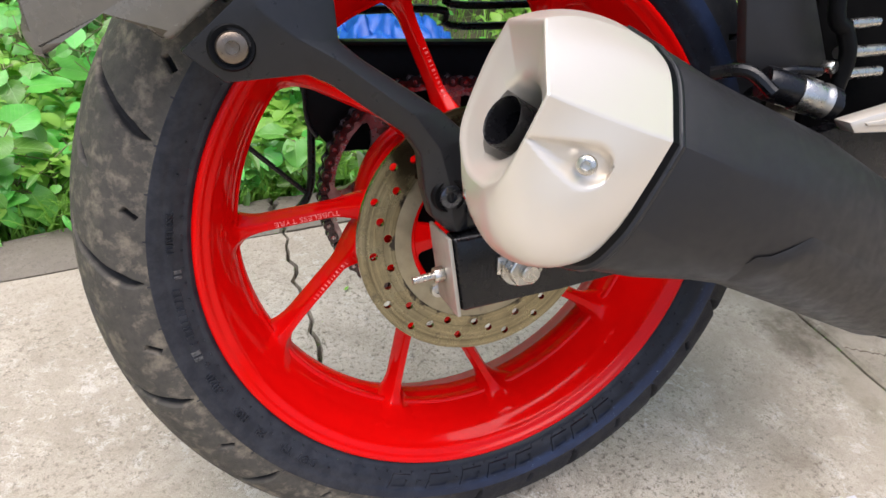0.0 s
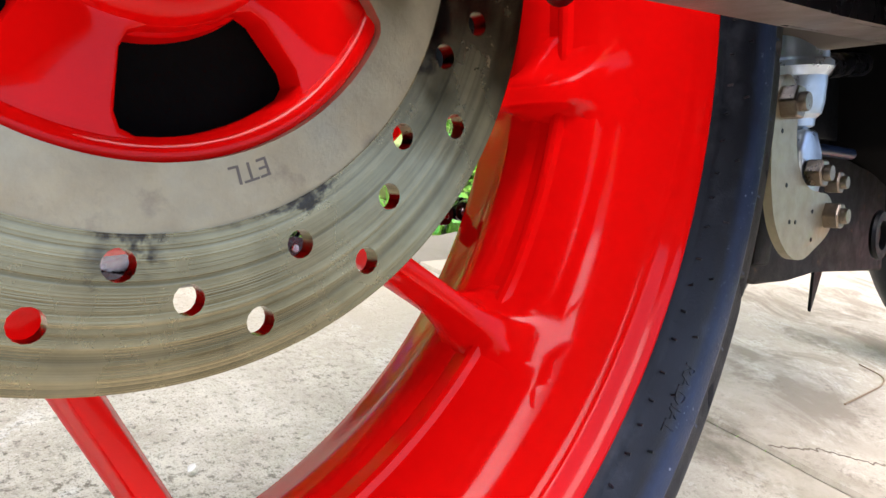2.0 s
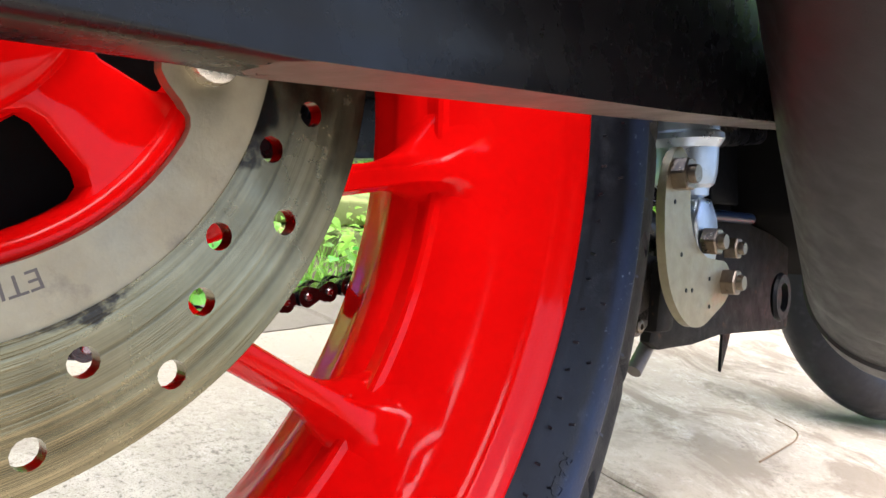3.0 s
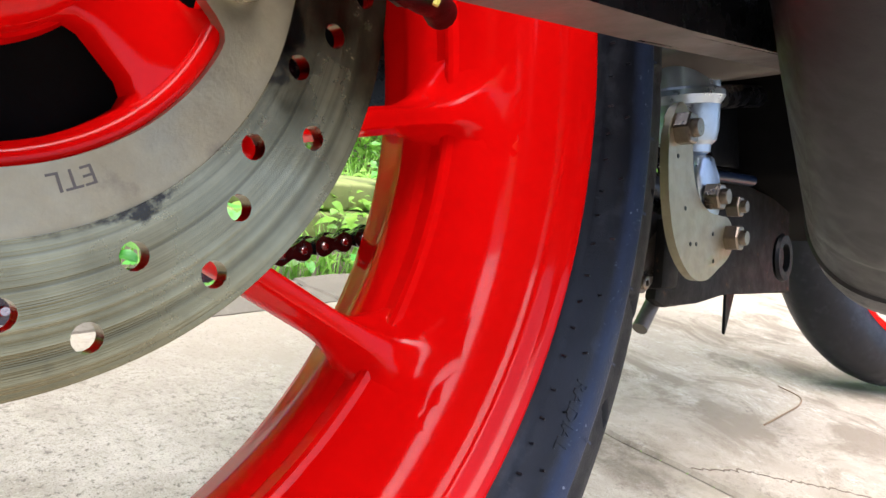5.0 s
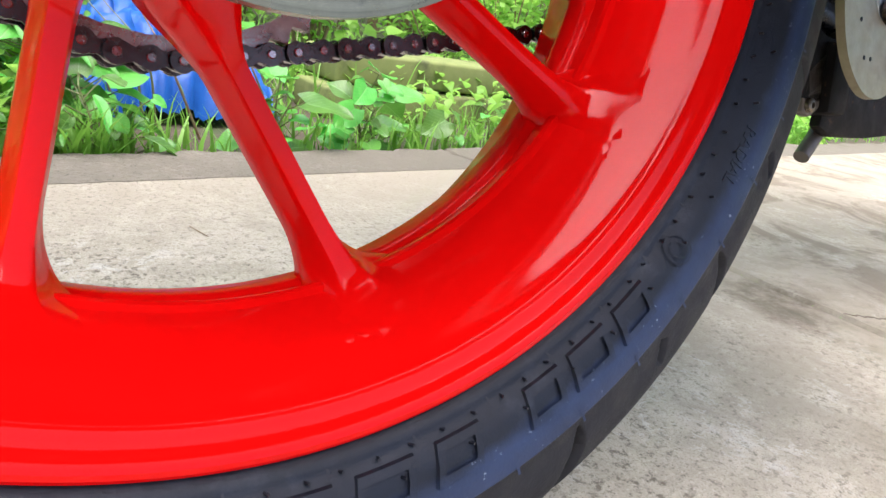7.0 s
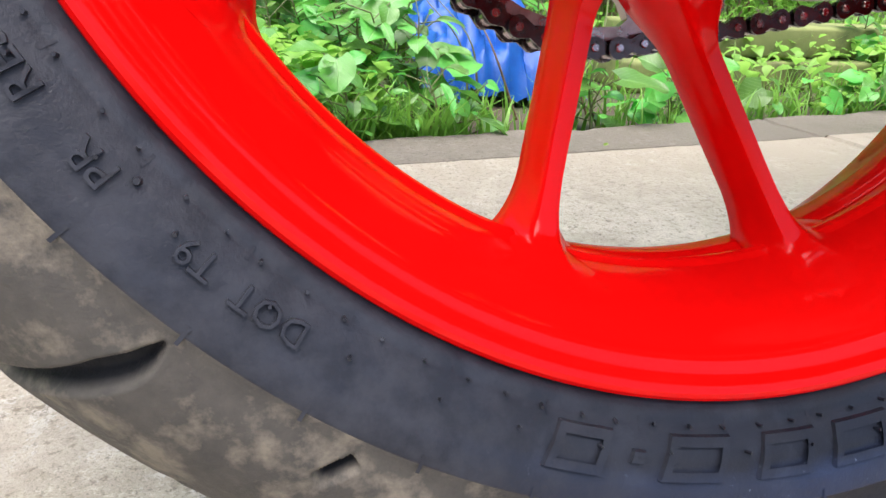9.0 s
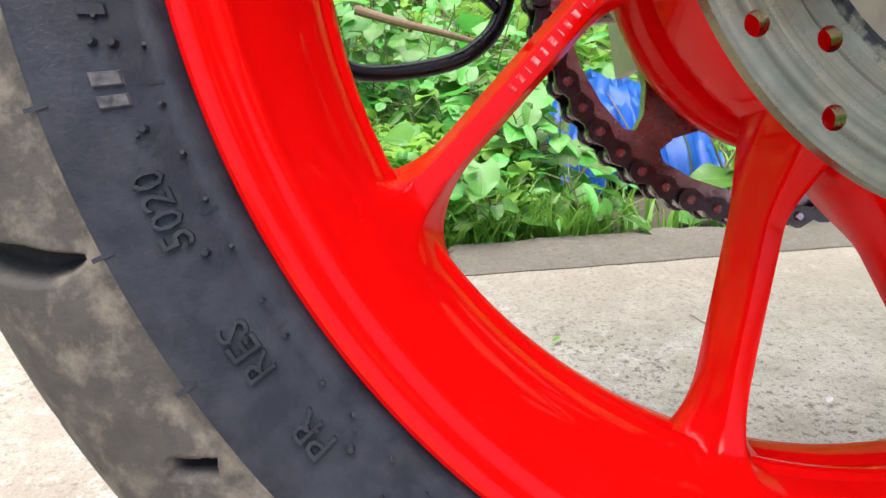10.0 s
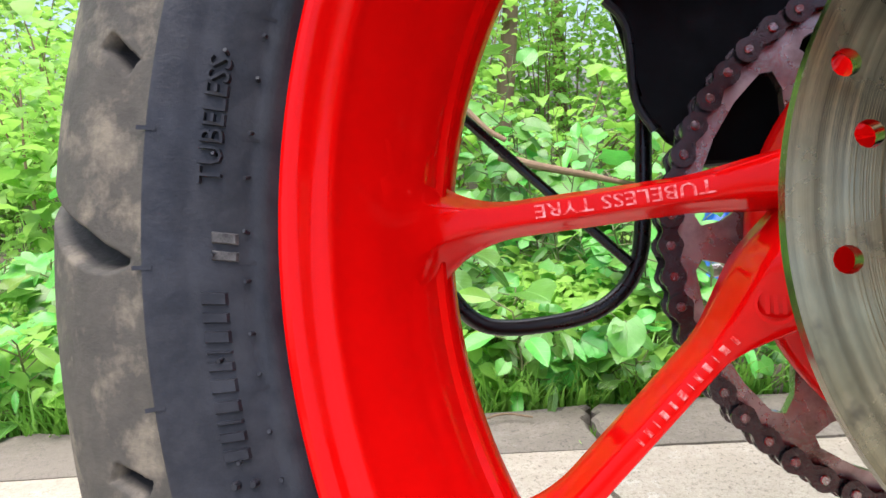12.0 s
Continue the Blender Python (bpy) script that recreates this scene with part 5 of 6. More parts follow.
# chain guard and far side bars
CG = [(-0.129, 0.118), (-0.119, 0.104), (-0.116, 0.069), (-0.108, 0.054), (-0.100, 0.052), (-0.088, 0.036), (-0.050, 0.040), (0.050, 0.020), (0.420, 0.050), (0.420, 0.130), (0.060, 0.141), (-0.083, 0.142), (-0.112, 0.136)]
guard = part("chain_guard", prism(CG, 0.1010, 0.1090, 0.003, 2), BLACK, bike, "black plastic chain guard", 40)
part("guard_lip", prism([(-0.083, 0.1405), (-0.085, 0.1440), (0.060, 0.1430), (0.420, 0.1320), (0.420, 0.1290), (0.060, 0.1400)], 0.070, 0.1015, 0.001, 2), BLACK, guard)
part("guard_edge", tube([(-0.129, 0.101, 0.116), (-0.1195, 0.101, 0.103), (-0.1165, 0.101, 0.070), (-0.108, 0.101, 0.0535)], 0.0022, 8), GREY, guard)
sg = tagged(new("saree_guard"), "black tubular steel side guard")
sg.parent = bike
part("guard_loop", tube([(-0.25, 0.122, 0.02), (-0.215, 0.122, -0.012), (-0.196, 0.122, -0.033), (-0.178, 0.122, -0.038), (-0.146, 0.122, -0.034), (-0.128, 0.122, -0.026), (-0.116, 0.122, -0.011), (-0.111, 0.122, 0.015), (-0.108, 0.122, 0.10), (-0.10, 0.122, 0.20)], 0.0042, 12), SATIN, sg)
part("guard_strut", tube([(-0.24, 0.120, 0.107), (-0.118, 0.120, -0.007)], 0.0026, 10), SATIN, sg)
for dz in (0.165, 0.185):
    part("guard_rail", tube([(-0.12, 0.122, dz), (0.02, 0.122, dz + 0.004), (0.05, 0.122, dz - 0.012), (0.30, 0.122, dz)], 0.004, 10), SATIN, sg)

# suspension linkage seen ahead of the tyre
link = tagged(new("suspension_linkage"), "grimy plated steel suspension linkage")
link.parent = bike
LP = [(0.410, 0.020), (0.400, 0.000), (0.402, -0.040), (0.415, -0.072), (0.440, -0.092), (0.466, -0.096), (0.490, -0.088), (0.512, -0.078), (0.522, -0.064), (0.512, -0.050), (0.492, -0.048), (0.470, -0.046),
      (0.450, -0.036), (0.440, -0.018), (0.437, 0.004), (0.432, 0.018), (0.422, 0.025)]
LP = [tuple(float(c) for c in p) for p in dense(LP, (), 4)]
part("link_plate", prism(LP, -0.0140, -0.0080, 0.0012, 2), PLATE, link, "pale plated crescent link plate", 40)
part("link_plate", prism(LP, 0.0280, 0.0340, 0.0012, 2), GRIME, link, "grimy far crescent link plate", 40)
for x, y, z, r in ((0.415, -0.014, 0.006, 0.0115), (0.508, -0.014, -0.064, 0.0105), (0.474, -0.012, -0.035, 0.0105), (0.560, 0.004, -0.037, 0.0095)):
    b = hexagon(r, y - 0.010, y + 0.001, 0.001)
    part("link_bolt", moved(b, Matrix.Translation((x, 0, z))), BRONZE, link, "grimy hexagon bolt head", 25)
    part("bolt_end", moved(lathe([(0.0001, y - 0.0145), (r * 0.5, y - 0.0145), (r * 0.55, y - 0.013), (r * 0.55, y), (0.0001, y)], 16, False), Matrix.Translation((x, 0, z))), BRONZE, link)
shock = tagged(new("shock_absorber"), "pale blue grey steel shock absorber")
shock.parent = bike
SH = material("zinc_blue_shock_body", (0.45, 0.52, 0.60), 0.35, 0.9, (0.35, 0.40, 0.46), 100, 0.6, bump=0.1, bump_scale=600, rough_var=0.1)
part("shock_body", moved(lathe([(0.0001, -0.08), (0.025, -0.08), (0.025, -0.018), (0.028, -0.016), (0.0285, -0.012), (0.0265, -0.009), (0.0245, -0.006), (0.0235, 0.012), (0.0215, 0.020), (0.0180, 0.023), (0.0175, 0.028), (0.012, 0.031), (0.010, 0.036), (0.0001, 0.036)], 48, False), facing((0.470, 0.006, 0.026), (0.10, 0, -1))), SH, shock, "", 30)
part("shock_fork", prism([(0.466, -0.004), (0.462, -0.020), (0.470, -0.044), (0.482, -0.054), (0.500, -0.052), (0.507, -0.036), (0.498, -0.018), (0.490, -0.003)], -0.010, 0.004, 0.004, 3), SH, shock)
for k, (x, z) in enumerate(((0.414, -0.012), (0.428, -0.046), (0.448, -0.070), (0.438, -0.070), (0.480, -0.082), (0.478, -0.062))):
    part("plate_hole", moved(lathe([(0.0001, -0.0143), (0.0016, -0.0143), (0.0016, -0.0138), (0.0001, -0.0138)], 10, False), Matrix.Translation((x, 0, z))), BLACK, link, "small dark hole")
fr = tagged(new("frame_section"), "grimy black lower frame section with rust")
fr.parent = bike
part("lower_plate", prism([(0.480, -0.114), (0.500, -0.121), (0.560, -0.120), (0.620, -0.115), (0.830, -0.120), (0.82, -0.02), (0.60, 0.0), (0.50, -0.04)], 0.030, 0.040, 0.003), GRIME, fr)
part("frame_tube", tube([(0.50, 0.06, -0.02), (0.56, 0.05, -0.04), (0.70, 0.05, -0.03)], 0.018, 16), SATIN, fr)
part("pivot_block", prism([(0.62, -0.03), (0.56, 0.14), (0.80, 0.16), (0.82, -0.08), (0.70, -0.10)], 0.046, 0.095, 0.008), SHADE_BLACK, fr)
part("stand_lug", tube([(0.4815, 0.043, -0.1377), (0.505, 0.043, -0.116), (0.535, 0.045, -0.088)], 0.0062, 12), DUSTY, fr, "dusty steel stand peg")
part("link_lug", prism([(0.470, -0.105), (0.500, -0.105), (0.510, -0.05), (0.475, -0.05)], 0.020, 0.045, 0.004), GRIME, fr)
part("spring_eye", moved(lathe([(0.014, -0.003), (0.022, -0.003), (0.024, 0.0), (0.022, 0.003), (0.014, 0.003)], 32), Matrix.Translation((0.695, 0.0, -0.079))), BLACK, fr, "black steel eye")
part("cross_pipe", tube([(0.555, 0.02, 0.056), (0.685, 0.02, 0.079), (0.84, 0.02, 0.100)], 0.0105, 16), SATIN, fr, "satin black cross pipe")
part("inner_cover", prism([(0.598, 0.058), (0.612, 0.004), (0.880, 0.020), (0.880, 0.112)], 0.038, 0.044, 0.003, 2), BLACK, fr, "dull black inner cover")
part("cover_rib", prism([(0.735, 0.078), (0.737, 0.014), (0.742, 0.014), (0.740, 0.079)], 0.0345, 0.038, 0.001), BLACK, fr)
part("brake_pipe", tube([(0.520, 0.020, -0.013), (0.580, 0.020, -0.009), (0.660, 0.020, -0.006)], 0.0052, 12), HOSE, fr, "blue black steel pipe")
part("stand_bracket", prism([(0.445, -0.105), (0.449, -0.074), (0.477, -0.056), (0.495, -0.066), (0.473, -0.100), (0.458, -0.108)], 0.028, 0.036, 0.002, 2), DUSTY, fr, "dusty brown stand bracket")
part("bracket_bolt", moved(round_bolt(0.0055, 0.004), Matrix.Translation((0.4535, 0.0280, -0.0995))), BRONZE, fr, "small grimy bolt")
part("stand_blade", prism([(0.711, -0.160), (0.7135, -0.1625), (0.738, -0.121), (0.740, -0.10), (0.712, -0.10), (0.7135, -0.122)], 0.060, 0.063, 0.0008), BLACK, fr)

# engine side parts above the muffler
en = tagged(new("engine_section"), "black engine and footrest hanger section")
en.parent = bike
part("side_panel", prism([(0.184, 0.300), (0.1875, 0.189), (0.1973, 0.1424), (0.2251, 0.1238), (0.2568, 0.1182), (0.288, 0.135), (0.262, 0.180), (0.232, 0.230), (0.222, 0.300)], -0.110, -0.098, 0.003, 2), MATT, en, "matte black plastic side panel")
# Dark backing block, carried up out of view to block the sky.
part("engine_block", prism([(0.66, 0.10), (0.68, 0.00), (0.98, -0.06), (1.02, 0.30), (0.86, 0.50), (0.46, 0.40), (0.46, 0.20)], -0.080, 0.085, 0.012, 2), SHADE_BLACK, en)
part("hanger_plate", prism([(0.285, 0.060), (0.420, 0.020), (0.60, 0.060), (0.60, 0.33), (0.330, 0.33), (0.275, 0.20)], -0.096, -0.088, 0.003), SHADE_BLACK, en)
part("footrest_bar", prism([(0.289, 0.0965), (0.298, 0.0865), (0.400, 0.0840), (0.400, 0.1120), (0.372, 0.1130)], -0.140, -0.122, 0.0025), SILVER, en, "pale alloy footrest hanger bar")
part("footrest_rib", prism([(0.306, 0.0955), (0.309, 0.0930), (0.395, 0.0920), (0.395, 0.1030)], -0.1418, -0.1398, 0.0006), SILVER, en)
part("hose", tube([(0.262, -0.126, 0.31), (0.262, -0.126, 0.19), (0.277, -0.126, 0.168), (0.286, -0.126, 0.145), (0.284, -0.120, 0.105)], 0.0068, 12), BLACK, en, "thick black rubber hose")
for z, x0, x1, rr in ((0.172, 0.296, 0.330, 0.0042), (0.149, 0.290, 0.345, 0.0050), (0.131, 0.293, 0.345, 0.0048)):
    part("radiator_fin", tube([(x0, -0.112, z), (x1, -0.110, z + 0.002)], rr, 12), ZINC, en, "pale alloy fin")
CA = facing((0.240, -0.132, 0.1195), (0.92, -0.28, -0.27)) @ Matrix.Scale(0.82, 4)
part("reservoir_body", moved(lathe([(0.0001, -0.044), (0.0150, -0.044), (0.0165, -0.040), (0.0165, -0.012), (0.0158, -0.010), (0.0158, -0.008), (0.0001, -0.008)], 32, False), CA), SATIN, en, "dark grey cylinder")
part("reservoir_ring", moved(lathe([(0.0001, -0.009), (0.0172, -0.009), (0.0176, -0.007), (0.0176, 0.012), (0.0170, 0.014), (0.0170, 0.018), (0.0176, 0.020), (0.0176, 0.024), (0.0001, 0.024)], 36, False), CA), ZINC, en, "bright silver ring")
part("reservoir_cap", moved(lathe([(0.0001, 0.023), (0.0168, 0.023), (0.0172, 0.026), (0.0165, 0.034), (0.0085, 0.036), (0.0085, 0.041), (0.0050, 0.041), (0.0045, 0.037), (0.0001, 0.037)], 36, False), CA), SATIN, en, "dark cap with hexagon socket")
part("hose_clip", moved(hexagon(0.0058, -0.006, 0.004), facing((0.275, -0.122, 0.139), (0.2, -1, 0))), ZINC, en)
part("cable", tube([(0.214, -0.118, 0.128), (0.228, -0.122, 0.137), (0.262, -0.124, 0.136)], 0.0040, 10), SATIN, en)
part("muffler_strap", tube([(0.150, -0.128, 0.138), (0.163, -0.150, 0.142), (0.176, -0.165, 0.128)], 0.0050, 10), SATIN, en)
part("chain_cover", moved(lathe([(0.018, -0.112), (0.030, -0.112), (0.032, -0.106), (0.018, -0.106)], 30), Matrix.Translation((0.345, 0.0, 0.062))), GREY, en)

# front wheel
FX, FR = 1.33, 0.290
ft = [(0.205, -0.040), (0.225, -0.046), (0.245, -0.050), (0.262, -0.047), (0.276, -0.035), (0.286, -0.018), (0.290, 0.0)]
fprof = ft + [(r, -y) for r, y in ft[::-1][1:]]
fw = tagged(new("front_wheel"), "red front wheel with black tyre")
fw.parent = bike
FM = pose(FX, 0.0, 0.0, 0, 0, -22)
part("front_tyre", moved(lathe(fprof, 128, False), FM), FRONT_RUBBER, fw, "black rubber front tyre")
part("front_rim", moved(lathe([(0.216, -0.044), (0.210, -0.046), (0.200, -0.036), (0.188, -0.010), (0.188, 0.010), (0.200, 0.036), (0.216, 0.044), (0.222, 0.0)], 96), FM), RED, fw, "glossy red front rim", 25)
for k in range(5):
    sp = prism([(0.03, -0.010), (0.19, -0.006), (0.19, 0.006), (0.03, 0.010)], -0.012, 0.012, 0.002)
    part("front_spoke", moved(sp, FM @ Matrix.Rotation(radians(20 + 72 * k), 4, "Y")), RED, fw)
part("front_hub", moved(lathe([(0.008, -0.05), (0.035, -0.05), (0.035, 0.05), (0.008, 0.05)], 32), FM), RED, fw)

# ---- plants ----
def leaf_bm(length, width, kind="heart", fold=0.25, droop=0.3, n=14):
    """A leaf along +x from its stalk, folded on the midrib and bent down."""
    bm = bmesh.new()
    rows = []
    for i in range(n + 1):
        t = i / n
        back = 0.0
        if kind == "heart":
            w = width * 0.5 * (math.sin(math.pi * (0.10 + 0.895 * t)) ** 0.62) * (1.22 - 0.55 * t ** 1.4)
            back = 0.17 * length * (1 - t) ** 6
        elif kind == "oval":
            w = width * 0.5 * math.sin(math.pi * (0.04 + 0.95 * t)) ** 0.8
        else:
            w = width * 0.5 * math.sin(math.pi * (0.05 + 0.94 * t ** 0.9)) ** 0.55 * (1 + 0.10 * math.cos(30 * t))
        x, z = length * t, -droop * length * t * t
        wave = 0.05 * width * math.sin(8 * t + 0.5)
        rows.append([bm.verts.new((x - back * abs(u) ** 1.5, u * w, z + fold * w * abs(u) ** 1.3 + wave * u * abs(u) - 0.05 * w * (1 - abs(u)))) for u in (-1, -0.7, -0.35, 0, 0.35, 0.7, 1)])
    for p, q in zip(rows, rows[1:]):
        for k in range(6):
            bm.faces.new((p[k], q[k], q[k + 1], p[k + 1]))
    return bm


LEAVES = [mesh_of("leaf", leaf_bm(length, width, kind, fold, droop), mat, 60) for length, width, kind, fold, droop, mat in (
    (0.064, 0.058, "heart", 0.14, 0.20, LEAF), (0.050, 0.046, "heart", 0.18, 0.30, LEAF), (0.056, 0.028, "oval", 0.30, 0.30, LEAF), (0.040, 0.036, "heart", 0.25, 0.20, LEAF2),
    (0.046, 0.020, "oval", 0.30, 0.35, LEAF2), (0.080, 0.072, "heart", 0.10, 0.18, LEAF), (0.042, 0.040, "round", 0.12, 0.15, LEAF), (0.074, 0.024, "oval", 0.35, 0.45, LEAF))]
rnd = random.Random(11)


def plant(x, y, height, count, pick, spread, label):
    root = tagged(new("broadleaf_plant"), label, "plant", "weeds along the paving")
    root.location = (x, y, -0.03)
    lean = Vector((rnd.uniform(-0.25, 0.25), rnd.uniform(-0.35, 0.15), 1.0))
    top = lean * height
    mid = top * 0.5 + Vector((rnd.uniform(-0.02, 0.02), rnd.uniform(-0.02, 0.02), 0))
    stem = tube([(0, 0, 0), mid, top], 0.0022, 6, taper=0.001)
    spots = []
    for i in range(count):
        t = (i + 1) / count
        base = mid * (2 * t) if t < 0.5 else mid.lerp(top, 2 * t - 1)
        a = i * 2.4 + rnd.uniform(-0.5, 0.5)
        out = spread * rnd.uniform(0.4, 1.0) * (1.15 - 0.6 * t)
        tip = base + Vector((math.cos(a) * out, math.sin(a) * out, out * rnd.uniform(0.1, 0.9)))
        tube([base, tip], 0.0010, 4, stem)
        spots.append((tip, a))
    part("stem", stem, STEM, root)
    for tip, a in spots:
        ob = part("leaf", rnd.choice(pick), None, root)
        ob.matrix_local = Matrix.LocRotScale(tip, (Matrix.Rotation(rnd.uniform(-0.1, 0.8), 3, 'X') @ Euler((rnd.uniform(-0.4, 0.4), rnd.uniform(-0.4, 0.4), a)).to_matrix()).to_quaternion(), [rnd.choice((0.32, 0.42, 0.55, 0.7, 0.95)) * rnd.uniform(0.85, 1.1)] * 3)
    return root


for i in range(74):
    x = -1.05 + 2.4 * ((i * 0.618) % 1.0)
    y = edge_y(x) + 0.03 + 0.55 * ((i * 0.7549) % 1.0) ** 1.2
    if 0.02 < x < 1.2 and (y - edge_y(x) > 0.10 or i % 3 or 0.08 < x < 0.4):
        continue
    h = rnd.uniform(0.05, 0.14) + 0.30 * (y - edge_y(x)) * rnd.uniform(0.5, 1.1)
    plant(x, y, h, rnd.randint(16, 26), LEAVES if i % 3 else LEAVES[:2], 0.05, "leafy green weed with heart shaped leaves beside the paving")
for i in range(26):
    x = -0.95 + 1.5 * ((i * 0.618) % 1.0)
    y = edge_y(x) + 0.55 + 0.5 * ((i * 0.7549) % 1.0)
    plant(x, y, rnd.uniform(0.25, 0.5), rnd.randint(16, 26), LEAVES, 0.08, "taller climbing green plant with heart shaped leaves")


for i in range(54):
    x = -0.44 + 0.66 * ((i * 0.618) % 1.0)
    y = edge_y(x) + 0.05 + 0.62 * ((i * 0.7549) % 1.0)
    if x > 0.08:
        continue
    plant(x, y, 0.05 + 0.42 * (y - edge_y(x)) + rnd.uniform(0, 0.06), rnd.randint(15, 24), [LEAVES[0], LEAVES[1], LEAVES[5], LEAVES[6], LEAVES[1], LEAVES[7]], 0.070, "lush green creeper with broad glossy heart shaped leaves")


for x, y, h, c in ((0.14, 0.05, 0.07, 6), (0.33, 0.04, 0.09, 7), (0.37, 0.09, 0.11, 8), (0.47, 0.05, 0.06, 6), (0.55, 0.10, 0.10, 8), (0.68, 0.05, 0.07, 6), (0.80, 0.09, 0.08, 7), (0.93, 0.04, 0.06, 6), (1.05, 0.08, 0.09, 7)):
    plant(x, edge_y(x) + y, h, c, LEAVES[:2] + LEAVES[5:6], 0.045, "small bright green weed at the edge of the paving")


def scatter(name, count, area, hrange, make, mat, label, category, seed):
    """Many loose leaves or blades in one mesh."""
    r = random.Random(seed)
    verts, faces = [], []
    for _ in range(count):
        x, y = area(r)
        make(r, x, y, r.uniform(*hrange), verts, faces)
    me = bpy.data.meshes.new(name)
    me.from_pydata(verts, [], faces)
    me.polygons.foreach_set("use_smooth", np.ones(len(faces), bool))
    me.materials.append(mat)
    ob = new(name, me)
    return tagged(ob, label, category, kind="stuff")


def blade(r, x, y, h, verts, faces):
    a = r.uniform(0, 2 * math.pi)
    w, bend = r.choice((0.0012, 0.0018, 0.0026, 0.0042)) * r.uniform(0.8, 1.2), r.uniform(0.1, 0.9) * h
    dx, dy = math.cos(a), math.sin(a)
    b = len(verts)
    for t in (0, 0.35, 0.7, 1.0):
        cx, cy, cz = x + dx * bend * t * t, y + dy * bend * t * t, -0.03 + h * t * (1 - 0.25 * t)
        ww = w * (1 - t * 0.95)
        verts += [(cx - dy * ww, cy + dx * ww, cz), (cx + dy * ww, cy - dx * ww, cz)]
    faces += [(b + 2 * k, b + 2 * k + 1, b + 2 * k + 3, b + 2 * k + 2) for k in range(3)]


def loose_leaf(r, x, y, z, verts, faces):
    a, t = r.uniform(0, 2 * math.pi), r.uniform(-0.9, 0.9)
    s = r.uniform(0.018, 0.045)
    d = Vector((math.cos(a), math.sin(a), t)).normalized()
    side = d.cross(Vector((r.uniform(-0.4, 0.4), r.uniform(-0.4, 0.4), 1))).normalized()
    up_ = side.cross(d)
    c = Vector((x, y, z))
    b = len(verts)
    for p in (c, c + d * s * 0.45 - side * s * 0.42 + up_ * s * 0.1, c + d * s * 0.5, c + d * s * 0.45 + side * s * 0.42 + up_ * s * 0.1, c + d * s * 1.2 - up_ * s * 0.15):
        verts.append(tuple(p))
    faces += [(b, b + 1, b + 2), (b, b + 2, b + 3), (b + 1, b + 4, b + 2), (b + 2, b + 4, b + 3)]


def broad_leaf(r, x, y, z, verts, faces):
    """A loose leaf with a rounded outline, folded on its midrib."""
    a, t = r.uniform(0, 2 * math.pi), r.uniform(-0.9, 0.7)
    s = r.choice((0.022, 0.030, 0.042, 0.060)) * r.uniform(0.8, 1.15)
    d = Vector((math.cos(a), math.sin(a), t)).normalized()
    side = d.cross(Vector((r.uniform(-0.4, 0.4), r.uniform(-0.4, 0.4), 1))).normalized()
    up_ = side.cross(d)
    c = Vector((x, y, z))
    wide = r.uniform(0.30, 0.50)
    b = len(verts)
    for u, w, h in ((0.0, 0.12, 0.0), (0.2, 0.8, 0.04), (0.45, 1.0, 0.06), (0.7, 0.78, 0.02), (0.92, 0.36, -0.08), (1.1, 0.02, -0.18)):
        m = c + d * s * u + up_ * s * h
        for k in (-1, 0, 1):
            verts.append(tuple(m + side * s * wide * w * k + up_ * s * 0.10 * w * abs(k)))
    for i in range(5):
        for k in (0, 1):
            q = b + 3 * i + k
            faces.append((q, q + 1, q + 4, q + 3))


def near_strip(r):
    x = r.uniform(-1.6, 2.6)
    if 0.05 < x < 1.3 and r.random() < (0.62 if 0.10 < x < 0.46 else 0.30):
        x = r.uniform(-1.6, 0.0)
    return x, edge_y(x) + 0.01 + abs(r.gauss(0, 0.16))


def back_strip(r):
    x = r.uniform(-2.5, 4.0)
    y = edge_y(x) + r.uniform(0.1, 1.6)
    while 0.02 < x < 1.2 and y < 1.05 and r.random() < (0.95 if x < 0.48 else 0.8):
        y = edge_y(x) + r.uniform(0.1, 1.6)
    return x, y


scatter("grass", 5600, near_strip, (0.02, 0.11), blade, GRASS, "thin bright green grass blades at the paving edge", "grass", 21)
def edge_strip(r):
    x = r.uniform(-0.75, 0.12)
    return x, edge_y(x) + 0.004 + abs(r.gauss(0, 0.035))


scatter("edge_grass", 1500, edge_strip, (0.045, 0.125), blade, GRASS, "fresh thin grass blades along the paving edge", "grass", 27)
scatter("tall_grass", 5000, back_strip, (0.06, 0.22), blade, GRASS, "tall loose green grass among the weeds", "grass", 22)


def low_cover(r):
    x = r.uniform(-1.8, 2.8)
    y = edge_y(x) + 0.03 + abs(r.gauss(0, 0.35))
    if (0.02 < x < 1.2 and y < 1.05 and r.random() < 0.90) or 0.05 < x < 0.62 and y < 1.6:
        x = -0.05 - abs(r.gauss(0, 0.7))
    return x, y


def cover_leaf(r, x, y, z, verts, faces):
    n0 = len(verts)
    broad_leaf(r, x, y, z, verts, faces)
    c = Vector((x, y, z))
    for q in range(n0, len(verts)):
        verts[q] = tuple(c + (Vector(verts[q]) - c) * 0.62)


scatter("ground_cover", 18000, low_cover, (-0.02, 0.09), cover_leaf, FARLEAF, "low dense green weed leaves covering the soil", "weeds", 23)


